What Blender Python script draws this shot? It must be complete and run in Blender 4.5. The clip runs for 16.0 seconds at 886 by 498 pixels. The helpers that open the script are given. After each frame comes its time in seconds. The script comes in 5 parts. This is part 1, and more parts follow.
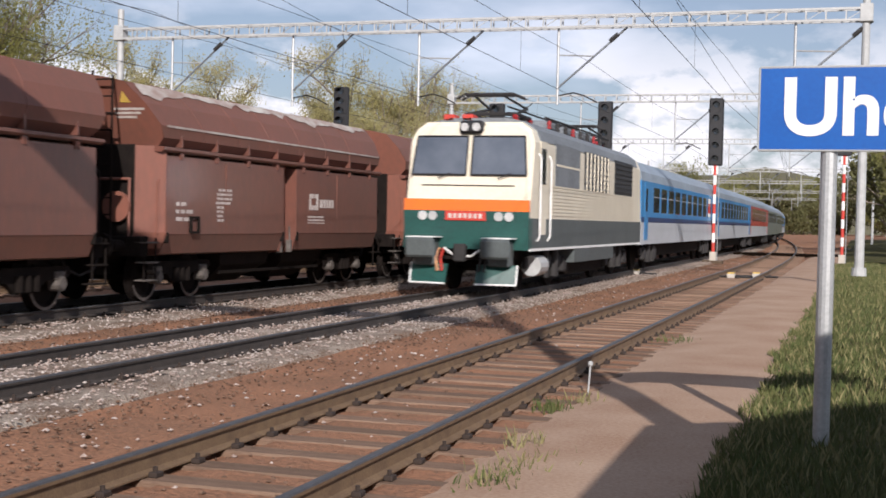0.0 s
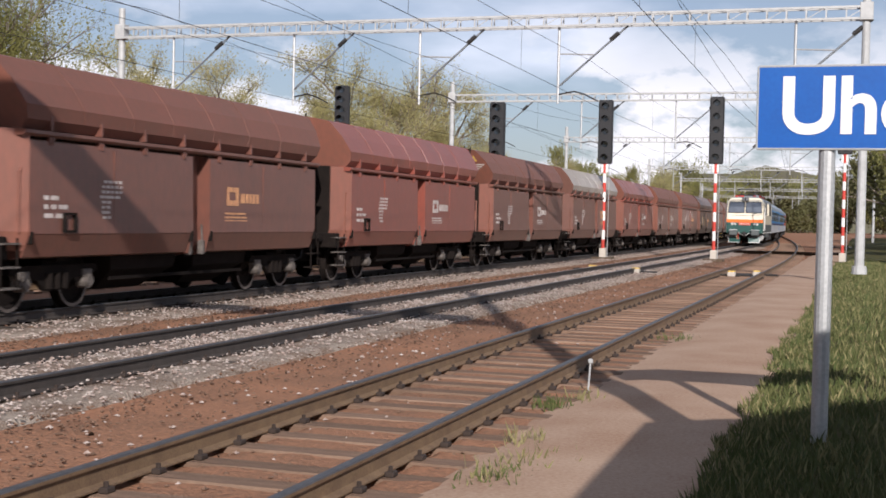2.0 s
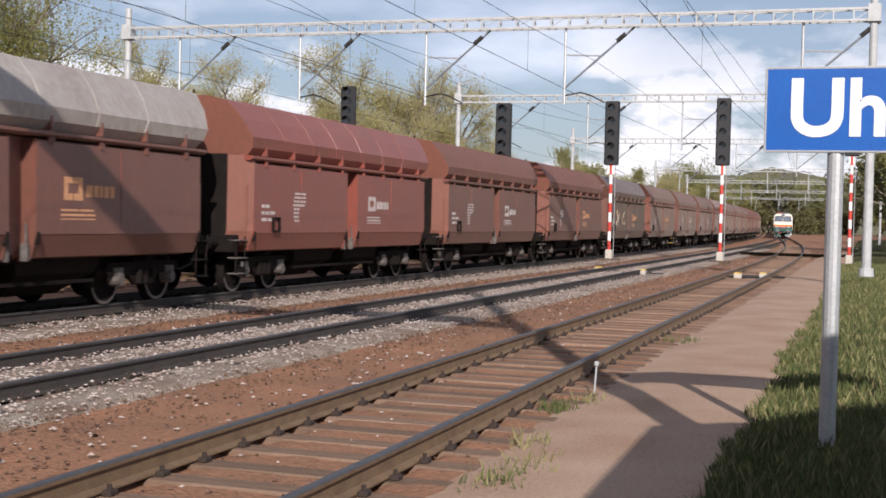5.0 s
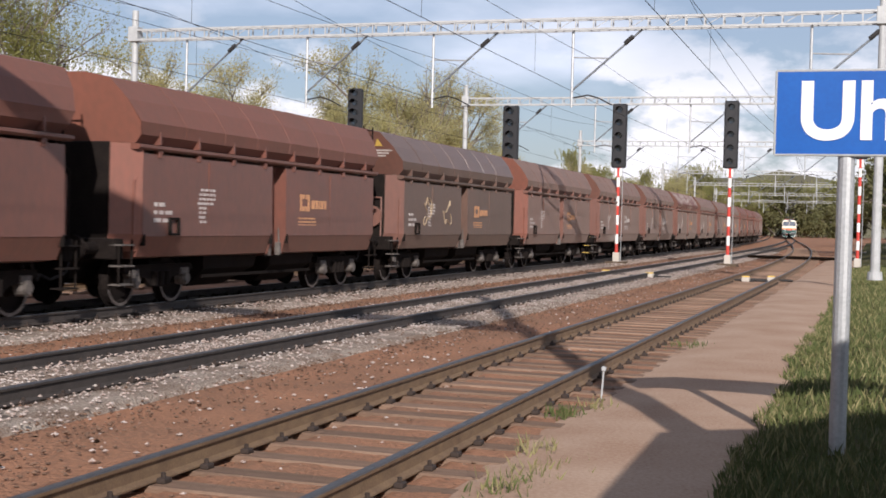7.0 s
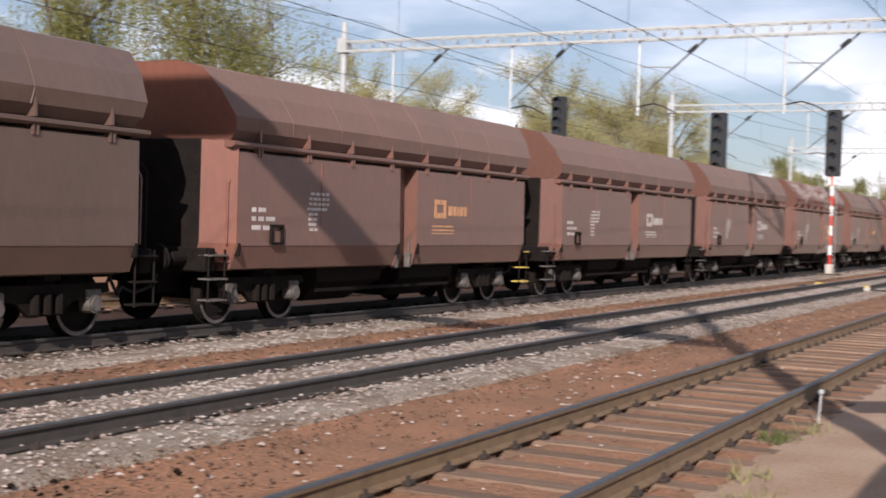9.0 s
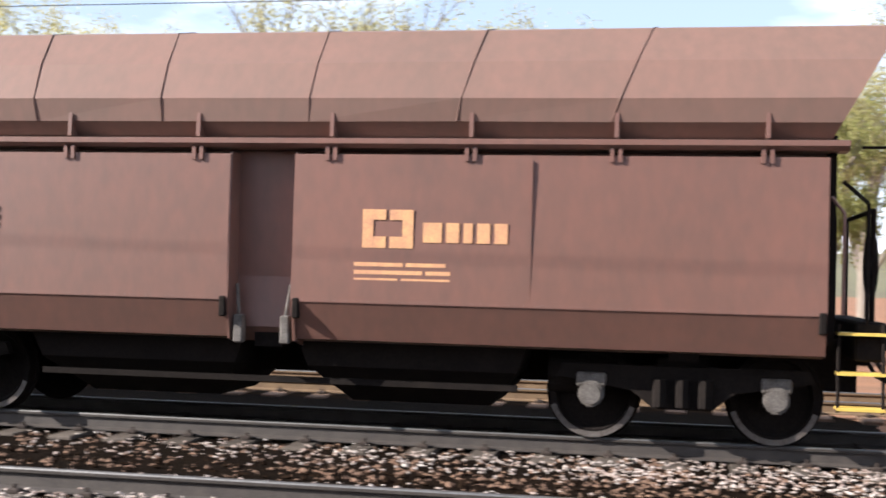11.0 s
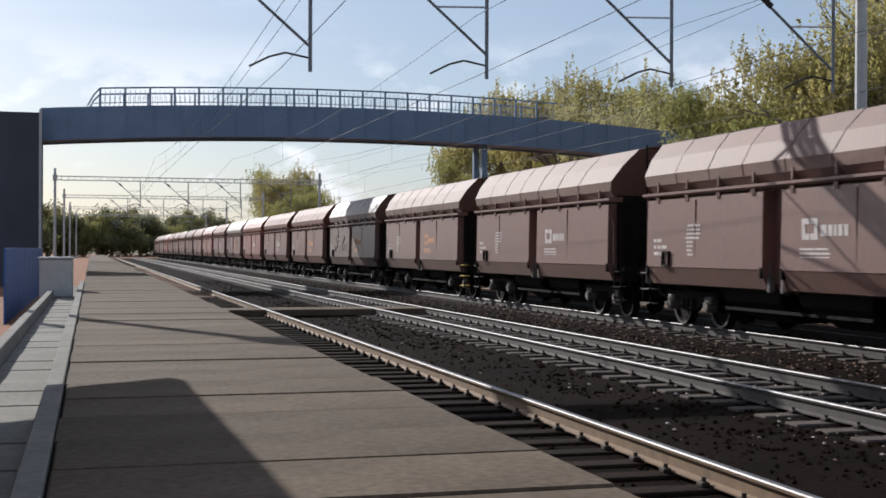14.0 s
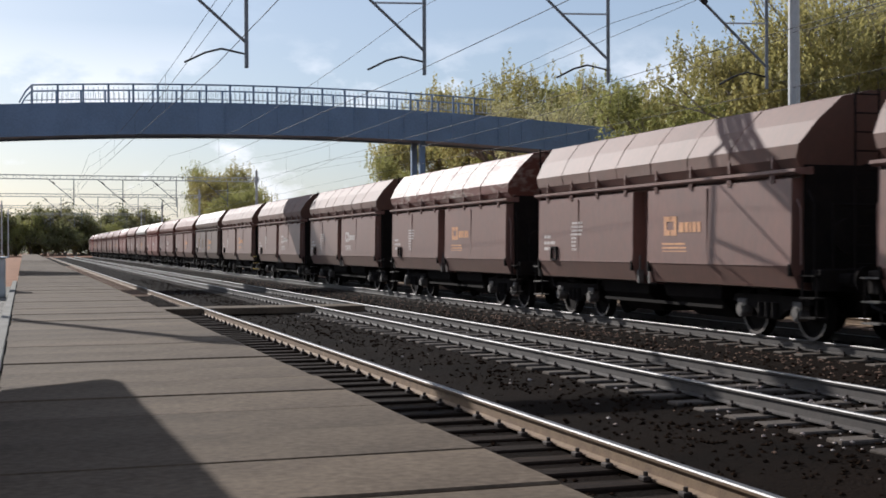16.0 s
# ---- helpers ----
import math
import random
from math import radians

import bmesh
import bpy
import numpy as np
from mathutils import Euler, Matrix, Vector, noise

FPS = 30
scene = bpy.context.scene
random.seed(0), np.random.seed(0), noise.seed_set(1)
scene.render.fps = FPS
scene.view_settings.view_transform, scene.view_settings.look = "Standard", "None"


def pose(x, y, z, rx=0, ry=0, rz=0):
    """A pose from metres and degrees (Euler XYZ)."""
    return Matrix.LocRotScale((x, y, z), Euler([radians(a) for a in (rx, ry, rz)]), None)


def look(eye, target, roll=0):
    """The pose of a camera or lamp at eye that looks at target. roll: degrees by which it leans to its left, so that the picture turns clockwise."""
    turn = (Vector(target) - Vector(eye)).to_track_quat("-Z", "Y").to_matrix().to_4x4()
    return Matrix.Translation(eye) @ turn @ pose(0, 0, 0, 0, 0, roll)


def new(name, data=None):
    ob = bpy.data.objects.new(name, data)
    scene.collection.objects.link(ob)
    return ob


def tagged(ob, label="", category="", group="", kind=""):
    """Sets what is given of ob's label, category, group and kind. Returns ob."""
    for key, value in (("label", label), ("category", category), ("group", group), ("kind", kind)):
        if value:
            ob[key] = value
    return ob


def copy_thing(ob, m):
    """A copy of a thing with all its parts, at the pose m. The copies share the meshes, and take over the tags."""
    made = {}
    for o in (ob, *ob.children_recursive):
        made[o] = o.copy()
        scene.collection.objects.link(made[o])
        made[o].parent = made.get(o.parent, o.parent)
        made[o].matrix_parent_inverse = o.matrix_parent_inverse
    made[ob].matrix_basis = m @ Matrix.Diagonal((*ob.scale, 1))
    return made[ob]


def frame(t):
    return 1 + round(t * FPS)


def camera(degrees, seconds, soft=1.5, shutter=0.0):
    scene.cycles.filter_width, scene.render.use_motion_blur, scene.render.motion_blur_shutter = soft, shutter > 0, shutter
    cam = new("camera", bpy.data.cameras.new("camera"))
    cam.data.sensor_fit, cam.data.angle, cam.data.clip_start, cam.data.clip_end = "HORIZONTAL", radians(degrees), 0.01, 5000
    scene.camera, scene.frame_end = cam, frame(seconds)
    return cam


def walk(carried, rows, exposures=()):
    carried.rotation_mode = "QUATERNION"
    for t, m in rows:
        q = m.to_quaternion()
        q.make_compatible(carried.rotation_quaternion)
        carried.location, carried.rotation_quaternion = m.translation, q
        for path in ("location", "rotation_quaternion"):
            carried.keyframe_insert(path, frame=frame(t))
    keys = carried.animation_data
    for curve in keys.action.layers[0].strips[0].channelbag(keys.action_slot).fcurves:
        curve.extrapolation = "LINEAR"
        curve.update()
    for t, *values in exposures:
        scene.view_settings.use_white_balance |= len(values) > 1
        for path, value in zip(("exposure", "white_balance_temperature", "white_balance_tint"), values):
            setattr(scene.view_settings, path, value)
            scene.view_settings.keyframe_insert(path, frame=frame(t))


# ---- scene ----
# ---- camera ----
cam = camera(38.42, 16.0, soft=1.7, shutter=0.15)


def at(x, y, z, yaw, tilt, lean):
    """Standing at x, y, z, turned yaw degrees to the left of north, tilted up, leaning."""
    a, b = radians(yaw), radians(tilt)
    way = Vector((-math.sin(a) * math.cos(b), math.cos(a) * math.cos(b), math.sin(b)))
    return look((x, y, z), Vector((x, y, z)) + way, lean)


walk(cam, [
    (0, at(0.0268, -0.062, 1.641, 18.036, -1.31, 1.31)),
    (0.5, at(0.0367, -0.0892, 1.6369, 18.034, -1.333, 1.294)),
    (1, at(0.0401, -0.1056, 1.6354, 18.042, -1.349, 1.316)),
    (1.5, at(0.0468, -0.1192, 1.6396, 18.067, -1.372, 1.25)),
    (2, at(0.0503, -0.1258, 1.638, 18.077, -1.373, 1.274)),
    (2.5, at(0.0511, -0.1325, 1.6384, 18.089, -1.376, 1.251)),
    (3, at(0.0529, -0.1379, 1.6381, 18.122, -1.379, 1.276)),
    (3.5, at(0.0549, -0.1389, 1.6404, 18.131, -1.379, 1.213)),
    (4, at(0.0511, -0.1213, 1.6432, 18.185, -1.381, 1.275)),
    (6.5, at(0.0127, 0.0014, 1.6558, 18.57, -1.263, 1.526)),
    (7, at(0.0108, 0.0372, 1.6605, 18.666, -1.249, 1.509)),
    (7.5, at(-0.0019, 0.0744, 1.664, 18.735, -1.234, 1.541)),
    (8, at(-0.0389, 0.1548, 1.6789, 18.885, -1.224, 1.535)),
    (8.5, at(-0.0954, 0.2932, 1.7029, 19.598, -1.168, 1.526)),
    (9, at(-0.1176, 0.2557, 1.717, 27.741, -1.185, 1.88)),
    (9.2, at(-0.1244, 0.2323, 1.7021, 33.707, -1.235, 2.267)),
    (9.7, at(-0.1174, 0.2337, 1.6838, 50.909, -0.903, 2.127)),
    (10.25, at(-0.1, 0.2373, 1.6381, 71.239, -0.075, 1.778)),
    (10.8, at(-0.0826, 0.2408, 1.5924, 92.708, 0.753, 1.428)),
    (11.3, at(-0.0757, 0.2422, 1.5741, 112.918, 1.085, 1.288)),
    (11.7, at(-0.0826, 0.1951, 1.6154, 129.277, 0.5, 0.362)),
    (12, at(-0.0566, 0.2877, 1.5811, 139.038, 0.895, -0.465)),
    (12.5, at(-0.0397, 0.2299, 1.6017, 150.359, 0.364, 0.17)),
    (13, at(-0.0455, 0.1915, 1.6068, 158.852, 0.217, 0.202)),
    (13.5, at(-0.0528, 0.2676, 1.6036, 163.504, 0.125, 0.237)),
    (14, at(-0.0755, 0.2663, 1.6014, 164.516, 0.054, 0.206)),
    (14.5, at(-0.0684, 0.2379, 1.6098, 164.246, -0.002, -0.234)),
    (15, at(-0.0529, 0.2375, 1.6086, 163.44, -0.073, -0.253)),
    (15.5, at(-0.0714, 0.2065, 1.603, 162.622, -0.087, -0.264)),
    (16, at(-0.0732, 0.2039, 1.6043, 161.734, -0.105, -0.213)),
], exposures=[(0, 0.13, 6330, 15), (4, 0.16, 6330, 15), (8.5, 0.24, 6330, 15), (9.2, 0.38, 6350, 14), (11.3, 1.42, 6240, 11), (12.0, 1.38, 6150, 10.5), (12.5, 1.06, 6100, 10),
              (13.2, 0.46, 6060, 10), (14.0, 0.20, 6080, 10), (14.5, 0.15, 6080, 10), (16, 0.24, 6080, 10)])

# ---- light ----
SUN_A, SUN_B, SUN_C = -0.41, 1.0, -0.58  # the way the sunlight travels
world = bpy.data.worlds.new("sky")
scene.world = world
world.use_nodes = True
wn, wl = world.node_tree.nodes, world.node_tree.links
sky = wn.new("ShaderNodeTexSky")
sky.sky_type, sky.sun_disc = "NISHITA", False
sky.sun_elevation = math.atan2(-SUN_C, math.hypot(SUN_A, SUN_B))
sky.sun_rotation = math.atan2(-SUN_A, -SUN_B)
sky.air_density, sky.dust_density, sky.ozone_density = 1.0, 1.2, 3.0
wtc = wn.new("ShaderNodeTexCoord")
wmap = wn.new("ShaderNodeMapping")
wmap.inputs["Scale"].default_value = (1.0, 1.0, 3.2)
wmap.inputs["Rotation"].default_value = (0, 0, radians(-15))
cloud = wn.new("ShaderNodeTexNoise")
cloud.inputs["Scale"].default_value, cloud.inputs["Detail"].default_value = 3.4, 7
cramp = wn.new("ShaderNodeValToRGB")
cramp.color_ramp.elements[0].position, cramp.color_ramp.elements[1].position = 0.52, 0.74
cramp.color_ramp.elements[0].color = (0.24, 0.24, 0.24, 1)
wmix = wn.new("ShaderNodeMix")
wmix.data_type = "RGBA"
wmix.inputs["B"].default_value = (11.6, 12.6, 14.4, 1)
wl.new(wtc.outputs["Generated"], wmap.inputs["Vector"])
wl.new(wmap.outputs["Vector"], cloud.inputs["Vector"])
wl.new(cloud.outputs["Fac"], cramp.inputs["Fac"])
wl.new(cramp.outputs["Color"], wmix.inputs["Factor"])
wl.new(sky.outputs["Color"], wmix.inputs["A"])
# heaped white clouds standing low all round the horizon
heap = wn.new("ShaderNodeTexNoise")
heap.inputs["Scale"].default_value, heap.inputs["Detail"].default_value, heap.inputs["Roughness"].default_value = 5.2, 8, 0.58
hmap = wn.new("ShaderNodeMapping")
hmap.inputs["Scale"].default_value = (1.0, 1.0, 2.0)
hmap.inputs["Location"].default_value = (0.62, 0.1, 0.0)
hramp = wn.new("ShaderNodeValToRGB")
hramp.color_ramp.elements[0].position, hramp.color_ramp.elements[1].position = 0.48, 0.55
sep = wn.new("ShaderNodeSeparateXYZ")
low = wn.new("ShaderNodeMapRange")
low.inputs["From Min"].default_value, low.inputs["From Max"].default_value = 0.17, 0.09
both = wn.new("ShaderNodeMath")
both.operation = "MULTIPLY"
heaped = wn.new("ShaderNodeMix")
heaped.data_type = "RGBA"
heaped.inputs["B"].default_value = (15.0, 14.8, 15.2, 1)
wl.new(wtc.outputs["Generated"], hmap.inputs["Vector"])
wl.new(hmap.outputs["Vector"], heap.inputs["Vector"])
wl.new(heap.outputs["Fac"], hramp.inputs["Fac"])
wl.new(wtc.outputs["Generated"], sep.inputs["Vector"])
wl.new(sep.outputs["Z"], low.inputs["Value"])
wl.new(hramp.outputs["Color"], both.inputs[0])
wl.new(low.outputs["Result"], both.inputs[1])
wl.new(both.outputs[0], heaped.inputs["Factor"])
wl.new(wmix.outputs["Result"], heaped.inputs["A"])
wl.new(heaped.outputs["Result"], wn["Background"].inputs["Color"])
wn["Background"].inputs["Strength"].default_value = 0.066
sun = new("sun", bpy.data.lights.new("sun", "SUN"))
sun.data.energy, sun.data.angle, sun.data.color = 5.0, radians(0.5), (1.0, 0.94, 0.86)
sun.matrix_world = look((0, 0, 60), (SUN_A, SUN_B, 60 + SUN_C))


# ---- materials ----
def mat(name, color, color2=None, rough=0.7, metal=0.0, scale=3.0, fine=40.0, bump=0.15, amount=0.5, spec=0.5, stretch=(1, 1, 1), depth=0.02, vary=0.0):
    """A surface of two colours mixed by large stains and fine grain, with relief."""
    m = bpy.data.materials.new(name)
    m.use_nodes = True
    n, l = m.node_tree.nodes, m.node_tree.links
    b = n["Principled BSDF"]
    b.inputs["Roughness"].default_value, b.inputs["Metallic"].default_value = rough, metal
    b.inputs["Specular IOR Level"].default_value = spec
    c2 = color2 or tuple(v * 0.7 for v in color)
    tc, mp = n.new("ShaderNodeTexCoord"), n.new("ShaderNodeMapping")
    mp.inputs["Scale"].default_value = stretch
    l.new(tc.outputs["Object"], mp.inputs["Vector"])
    big, small = n.new("ShaderNodeTexNoise"), n.new("ShaderNodeTexNoise")
    big.inputs["Scale"].default_value, big.inputs["Detail"].default_value = scale, 6
    small.inputs["Scale"].default_value, small.inputs["Detail"].default_value = fine, 5
    l.new(mp.outputs["Vector"], big.inputs["Vector"])
    l.new(mp.outputs["Vector"], small.inputs["Vector"])
    add = n.new("ShaderNodeMath")
    add.operation = "ADD"
    l.new(big.outputs["Fac"], add.inputs[0])
    l.new(small.outputs["Fac"], add.inputs[1])
    r = n.new("ShaderNodeMapRange")
    r.inputs["From Min"].default_value, r.inputs["From Max"].default_value = 1.0 - 0.28, 1.0 + 0.28
    r.inputs["To Max"].default_value = amount * 2
    l.new(add.outputs[0], r.inputs["Value"])
    mix = n.new("ShaderNodeMix")
    mix.data_type = "RGBA"
    mix.inputs["A"].default_value, mix.inputs["B"].default_value = (*color, 1), (*c2, 1)
    l.new(r.outputs["Result"], mix.inputs["Factor"])
    last = mix.outputs["Result"]
    if vary:
        info, hsv, vr = n.new("ShaderNodeObjectInfo"), n.new("ShaderNodeHueSaturation"), n.new("ShaderNodeMapRange")
        vr.inputs["To Min"].default_value, vr.inputs["To Max"].default_value = 1 - vary, 1 + vary
        l.new(info.outputs["Random"], vr.inputs["Value"])
        l.new(vr.outputs["Result"], hsv.inputs["Value"])
        l.new(last, hsv.inputs["Color"])
        last = hsv.outputs["Color"]
    l.new(last, b.inputs["Base Color"])
    if bump:
        bp = n.new("ShaderNodeBump")
        bp.inputs["Strength"].default_value, bp.inputs["Distance"].default_value = bump, depth
        l.new(add.outputs[0], bp.inputs["Height"])
        l.new(bp.outputs["Normal"], b.inputs["Normal"])
    return m


def leafy(name, color, color2):
    """Leaves let some of the light through."""
    m = mat(name, color, color2, 0.7, scale=0.5, fine=3, bump=0)
    n, l = m.node_tree.nodes, m.node_tree.links
    tr, mx = n.new("ShaderNodeBsdfTranslucent"), n.new("ShaderNodeMixShader")
    b = n["Principled BSDF"]
    l.new(b.inputs["Base Color"].links[0].from_socket, tr.inputs["Color"])
    mx.inputs["Fac"].default_value = 0.55
    l.new(b.outputs["BSDF"], mx.inputs[1])
    l.new(tr.outputs["BSDF"], mx.inputs[2])
    l.new(mx.outputs["Shader"], n["Material Output"].inputs["Surface"])
    return m


M_DIRT = mat("red_brown_dirt", (0.345, 0.172, 0.100), (0.185, 0.108, 0.07), 0.95, scale=0.55, fine=22, bump=0.7, depth=0.05, amount=0.5, spec=0.12)
# near-black, for the station ground, the freight bed and a crossing deck
M_DARKDIRT = mat("near_black_dirt", (0.0105, 0.0062, 0.0038), (0.0045, 0.003, 0.002), 0.95, scale=0.7, fine=26, bump=0.6, depth=0.05, spec=0.03)
M_PATH = mat("sandy_path", (0.41, 0.295, 0.215), (0.29, 0.18, 0.12), 0.95, scale=0.8, fine=30, bump=0.35, depth=0.02, spec=0.12)
M_STONE = mat("pale_ballast_stone", (0.52, 0.47, 0.43), (0.30, 0.21, 0.17), 0.85, scale=2.2, fine=30, bump=0.3, vary=0.0, spec=0.12)
M_BSTONE = mat("brown_ballast_stone", (0.215, 0.13, 0.088), (0.09, 0.058, 0.042), 0.85, scale=2.2, fine=30, bump=0.3, spec=0.12)
# much darker than the other ballast, strewn south of about y 3
M_DSTONE = mat("dark_ballast_stone", (0.022, 0.0135, 0.009), (0.009, 0.006, 0.0042), 0.95, scale=2.2, fine=30, bump=0.3, spec=0.0)
M_DSLEEPER = mat("dark_sleeper", (0.030, 0.020, 0.014), (0.013, 0.009, 0.007), 0.9, scale=3, fine=30, bump=0.5, stretch=(0.6, 4, 4), depth=0.02, vary=0.3, spec=0.06)
M_RAIL = mat("rusty_rail_side", (0.22, 0.145, 0.082), (0.13, 0.082, 0.05), 0.75, 0.2, scale=6, fine=60, bump=0.2, depth=0.004)
M_DRAIL = mat("dark_rail_side", (0.07, 0.058, 0.05), (0.04, 0.033, 0.03), 0.7, 0.2, scale=6, fine=60, bump=0.2, depth=0.004)
M_HEAD = mat("polished_rail_head", (0.19, 0.185, 0.185), (0.12, 0.115, 0.11), 0.58, 0.9, scale=8, fine=90, bump=0.02, depth=0.001)
M_SLEEPER = mat("weathered_sleeper", (0.235, 0.155, 0.108), (0.15, 0.098, 0.07), 0.9, scale=3, fine=30, bump=0.5, stretch=(0.6, 4, 4), depth=0.02, vary=0.25, spec=0.12)
M_CSLEEPER = mat("concrete_sleeper", (0.105, 0.086, 0.071), (0.055, 0.045, 0.038), 0.9, scale=3, fine=30, bump=0.4, depth=0.01, vary=0.25, spec=0.12)
M_CLIP = mat("rusty_clip", (0.05, 0.035, 0.028), rough=0.8, metal=0.3)
M_PLATE = mat("pale_concrete", (0.24, 0.225, 0.20), (0.16, 0.15, 0.13), 0.9, scale=1.4, fine=18, bump=0.3, depth=0.01, spec=0.12)
M_CONCRETE = mat("platform_concrete", (0.136, 0.101, 0.070), (0.072, 0.052, 0.036), 0.9, scale=1.1, fine=18, bump=0.35, depth=0.012, vary=0.12, spec=0.12)
M_GALV = mat("galvanised_steel", (0.55, 0.56, 0.56), (0.42, 0.43, 0.43), 0.5, 0.55, scale=5, fine=40, bump=0.08, depth=0.003)
M_PALE = mat("pale_grey_paint", (0.47, 0.48, 0.475), (0.34, 0.345, 0.34), 0.55, 0.1, scale=4, fine=40, bump=0.08, depth=0.003)
M_WIRE = mat("dark_wire", (0.05, 0.05, 0.052), rough=0.7, metal=0.0, bump=0, spec=0.2)
M_DARK = mat("dark_steel", (0.035, 0.033, 0.033), (0.02, 0.018, 0.017), 0.75, 0.2, scale=5, fine=40, bump=0.15, depth=0.006)
# near-black: the shade below and between the wagons is in this colour
M_UNDER = mat("shaded_underframe", (0.016, 0.012, 0.010), (0.008, 0.006, 0.0055), 0.9, 0.0, scale=4, fine=30, bump=0.3, depth=0.01, spec=0.12)
M_AXLE = mat("dusty_axle_box", (0.17, 0.15, 0.135), (0.06, 0.05, 0.043), 0.7, 0.2, scale=8, fine=60, bump=0.2, depth=0.006)
M_LITRIM = mat("sunlit_wheel_rim", (0.2, 0.18, 0.165), (0.11, 0.09, 0.08), 0.5, 0.6, scale=8, fine=60, bump=0.05)
M_YELLOW = mat("yellow_paint", (0.75, 0.52, 0.10), (0.55, 0.36, 0.08), 0.6, scale=6, fine=50, bump=0.05)
M_WHITE = mat("white_paint", (0.80, 0.80, 0.78), (0.66, 0.66, 0.64), 0.5, scale=4, fine=40, bump=0.03)
M_LETTER = mat("faded_white_lettering", (0.62, 0.58, 0.54), (0.40, 0.33, 0.30), 0.8, scale=7, fine=60, bump=0)
M_ORANGE = mat("faded_orange_lettering", (0.68, 0.36, 0.16), (0.45, 0.22, 0.13), 0.8, scale=7, fine=60, bump=0)
M_SCRAWL = mat("tan_spray_paint", (0.46, 0.36, 0.24), (0.30, 0.22, 0.15), 0.85, scale=7, fine=60, bump=0)
M_BLUE = mat("sign_blue", (0.005, 0.095, 0.38), (0.005, 0.08, 0.33), 0.35, scale=3, fine=30, bump=0.02)
M_BLACK = mat("black_paint", (0.018, 0.018, 0.02), rough=0.55, bump=0.05)
M_RED = mat("red_paint", (0.55, 0.045, 0.03), (0.42, 0.05, 0.035), 0.5, bump=0.03)
M_GLASS = mat("dark_glass", (0.02, 0.03, 0.045), (0.015, 0.02, 0.03), 0.06, 0.0, bump=0, spec=0.9)
M_GRASS = mat("grass_blade", (0.052, 0.078, 0.017), (0.10, 0.10, 0.03), 0.8, scale=1.2, fine=6, bump=0, amount=0.45)
M_TURF = mat("turf", (0.05, 0.062, 0.018), (0.09, 0.07, 0.034), 0.95, scale=0.9, fine=20, bump=0.7, depth=0.06, spec=0.12)
M_FIELD = mat("distant_scrub", (0.15, 0.14, 0.07), (0.10, 0.085, 0.05), 0.95, scale=0.05, fine=1.5, bump=0.3, depth=0.2)
M_BARK = mat("bark", (0.27, 0.23, 0.19), (0.16, 0.13, 0.105), 0.9, scale=2, fine=14, bump=0.5, stretch=(3, 3, 0.6))
M_LEAF = leafy("spring_leaves", (0.36, 0.35, 0.12), (0.25, 0.25, 0.09))
M_LEAF2 = leafy("yellow_green_leaves", (0.43, 0.37, 0.14), (0.29, 0.265, 0.10))
M_LEAF3 = leafy("grey_green_leaves", (0.52, 0.47, 0.21), (0.40, 0.37, 0.19))
M_LEAF4 = leafy("dark_leaves", (0.17, 0.18, 0.075), (0.22, 0.20, 0.09))
M_BRIDGE = mat("blue_grey_bridge_paint", (0.15, 0.215, 0.32), (0.115, 0.165, 0.24), 0.6, 0.1, scale=0.8, fine=12, bump=0.06)
M_BRICK = mat("blue_grey_pier_cladding", (0.055, 0.065, 0.085), (0.04, 0.046, 0.06), 0.8, scale=0.7, fine=14, bump=0.2)
M_BFENCE = mat("blue_painted_steel", (0.03, 0.11, 0.33), (0.025, 0.08, 0.24), 0.55, scale=2, fine=25, bump=0.05)
M_WALL = mat("rendered_wall", (0.5, 0.46, 0.4), (0.42, 0.38, 0.33), 0.9, scale=0.8, fine=18, bump=0.2)
M_ROOF = mat("roof_tiles", (0.2, 0.1, 0.075), rough=0.85, scale=1.0, fine=15, bump=0.4)


def wagon_paint(name, c1, c2, gloss=0.43, pale_sheen=0.05, shine=0.6):
    m = mat(name, c1, c2, gloss, 0.0, scale=0.7, fine=9, bump=0.10, depth=0.02, amount=0.42, stretch=(1, 1, 0.55), spec=shine)
    b = m.node_tree.nodes["Principled BSDF"]  # a pale sheen imitating the sun's glare at grazing angles
    b.inputs["Sheen Weight"].default_value, b.inputs["Sheen Roughness"].default_value = pale_sheen, 0.5
    b.inputs["Sheen Tint"].default_value = (0.85, 0.82, 0.74, 1)
    return m


M_WBROWN = wagon_paint("oxide_brown_paint", (0.166, 0.062, 0.043), (0.114, 0.051, 0.038))
M_WOLIVE = wagon_paint("grimy_brown_paint", (0.128, 0.073, 0.054), (0.088, 0.054, 0.041))
M_WRED = wagon_paint("red_oxide_paint", (0.235, 0.059, 0.039), (0.166, 0.054, 0.039))
# greyer brown: the sun's veiling glare to the south is mixed into the colour
M_WHAZE = wagon_paint("glare_greyed_brown_paint", (0.178, 0.080, 0.059), (0.126, 0.066, 0.051), 0.43, 0.10)
M_WGREY = wagon_paint("sun_bleached_grey_hood_paint", (0.36, 0.33, 0.29), (0.24, 0.19, 0.165))
# red oxide made lighter, with the sun on the south ends put in
M_WEND = wagon_paint("sunlit_red_oxide_end_paint", (0.225, 0.085, 0.058), (0.165, 0.072, 0.052))
M_HBROWN = wagon_paint("oxide_brown_hood_paint", (0.168, 0.064, 0.045), (0.129, 0.059, 0.043), 0.65, 0.04, 0.35)
M_HWORN = mat("peeling_hood_paint", (0.40, 0.34, 0.29), (0.15, 0.055, 0.04), 0.6, 0.0, scale=1.3, fine=6, bump=0.2, depth=0.01, amount=0.75, stretch=(1, 0.35, 1.6))
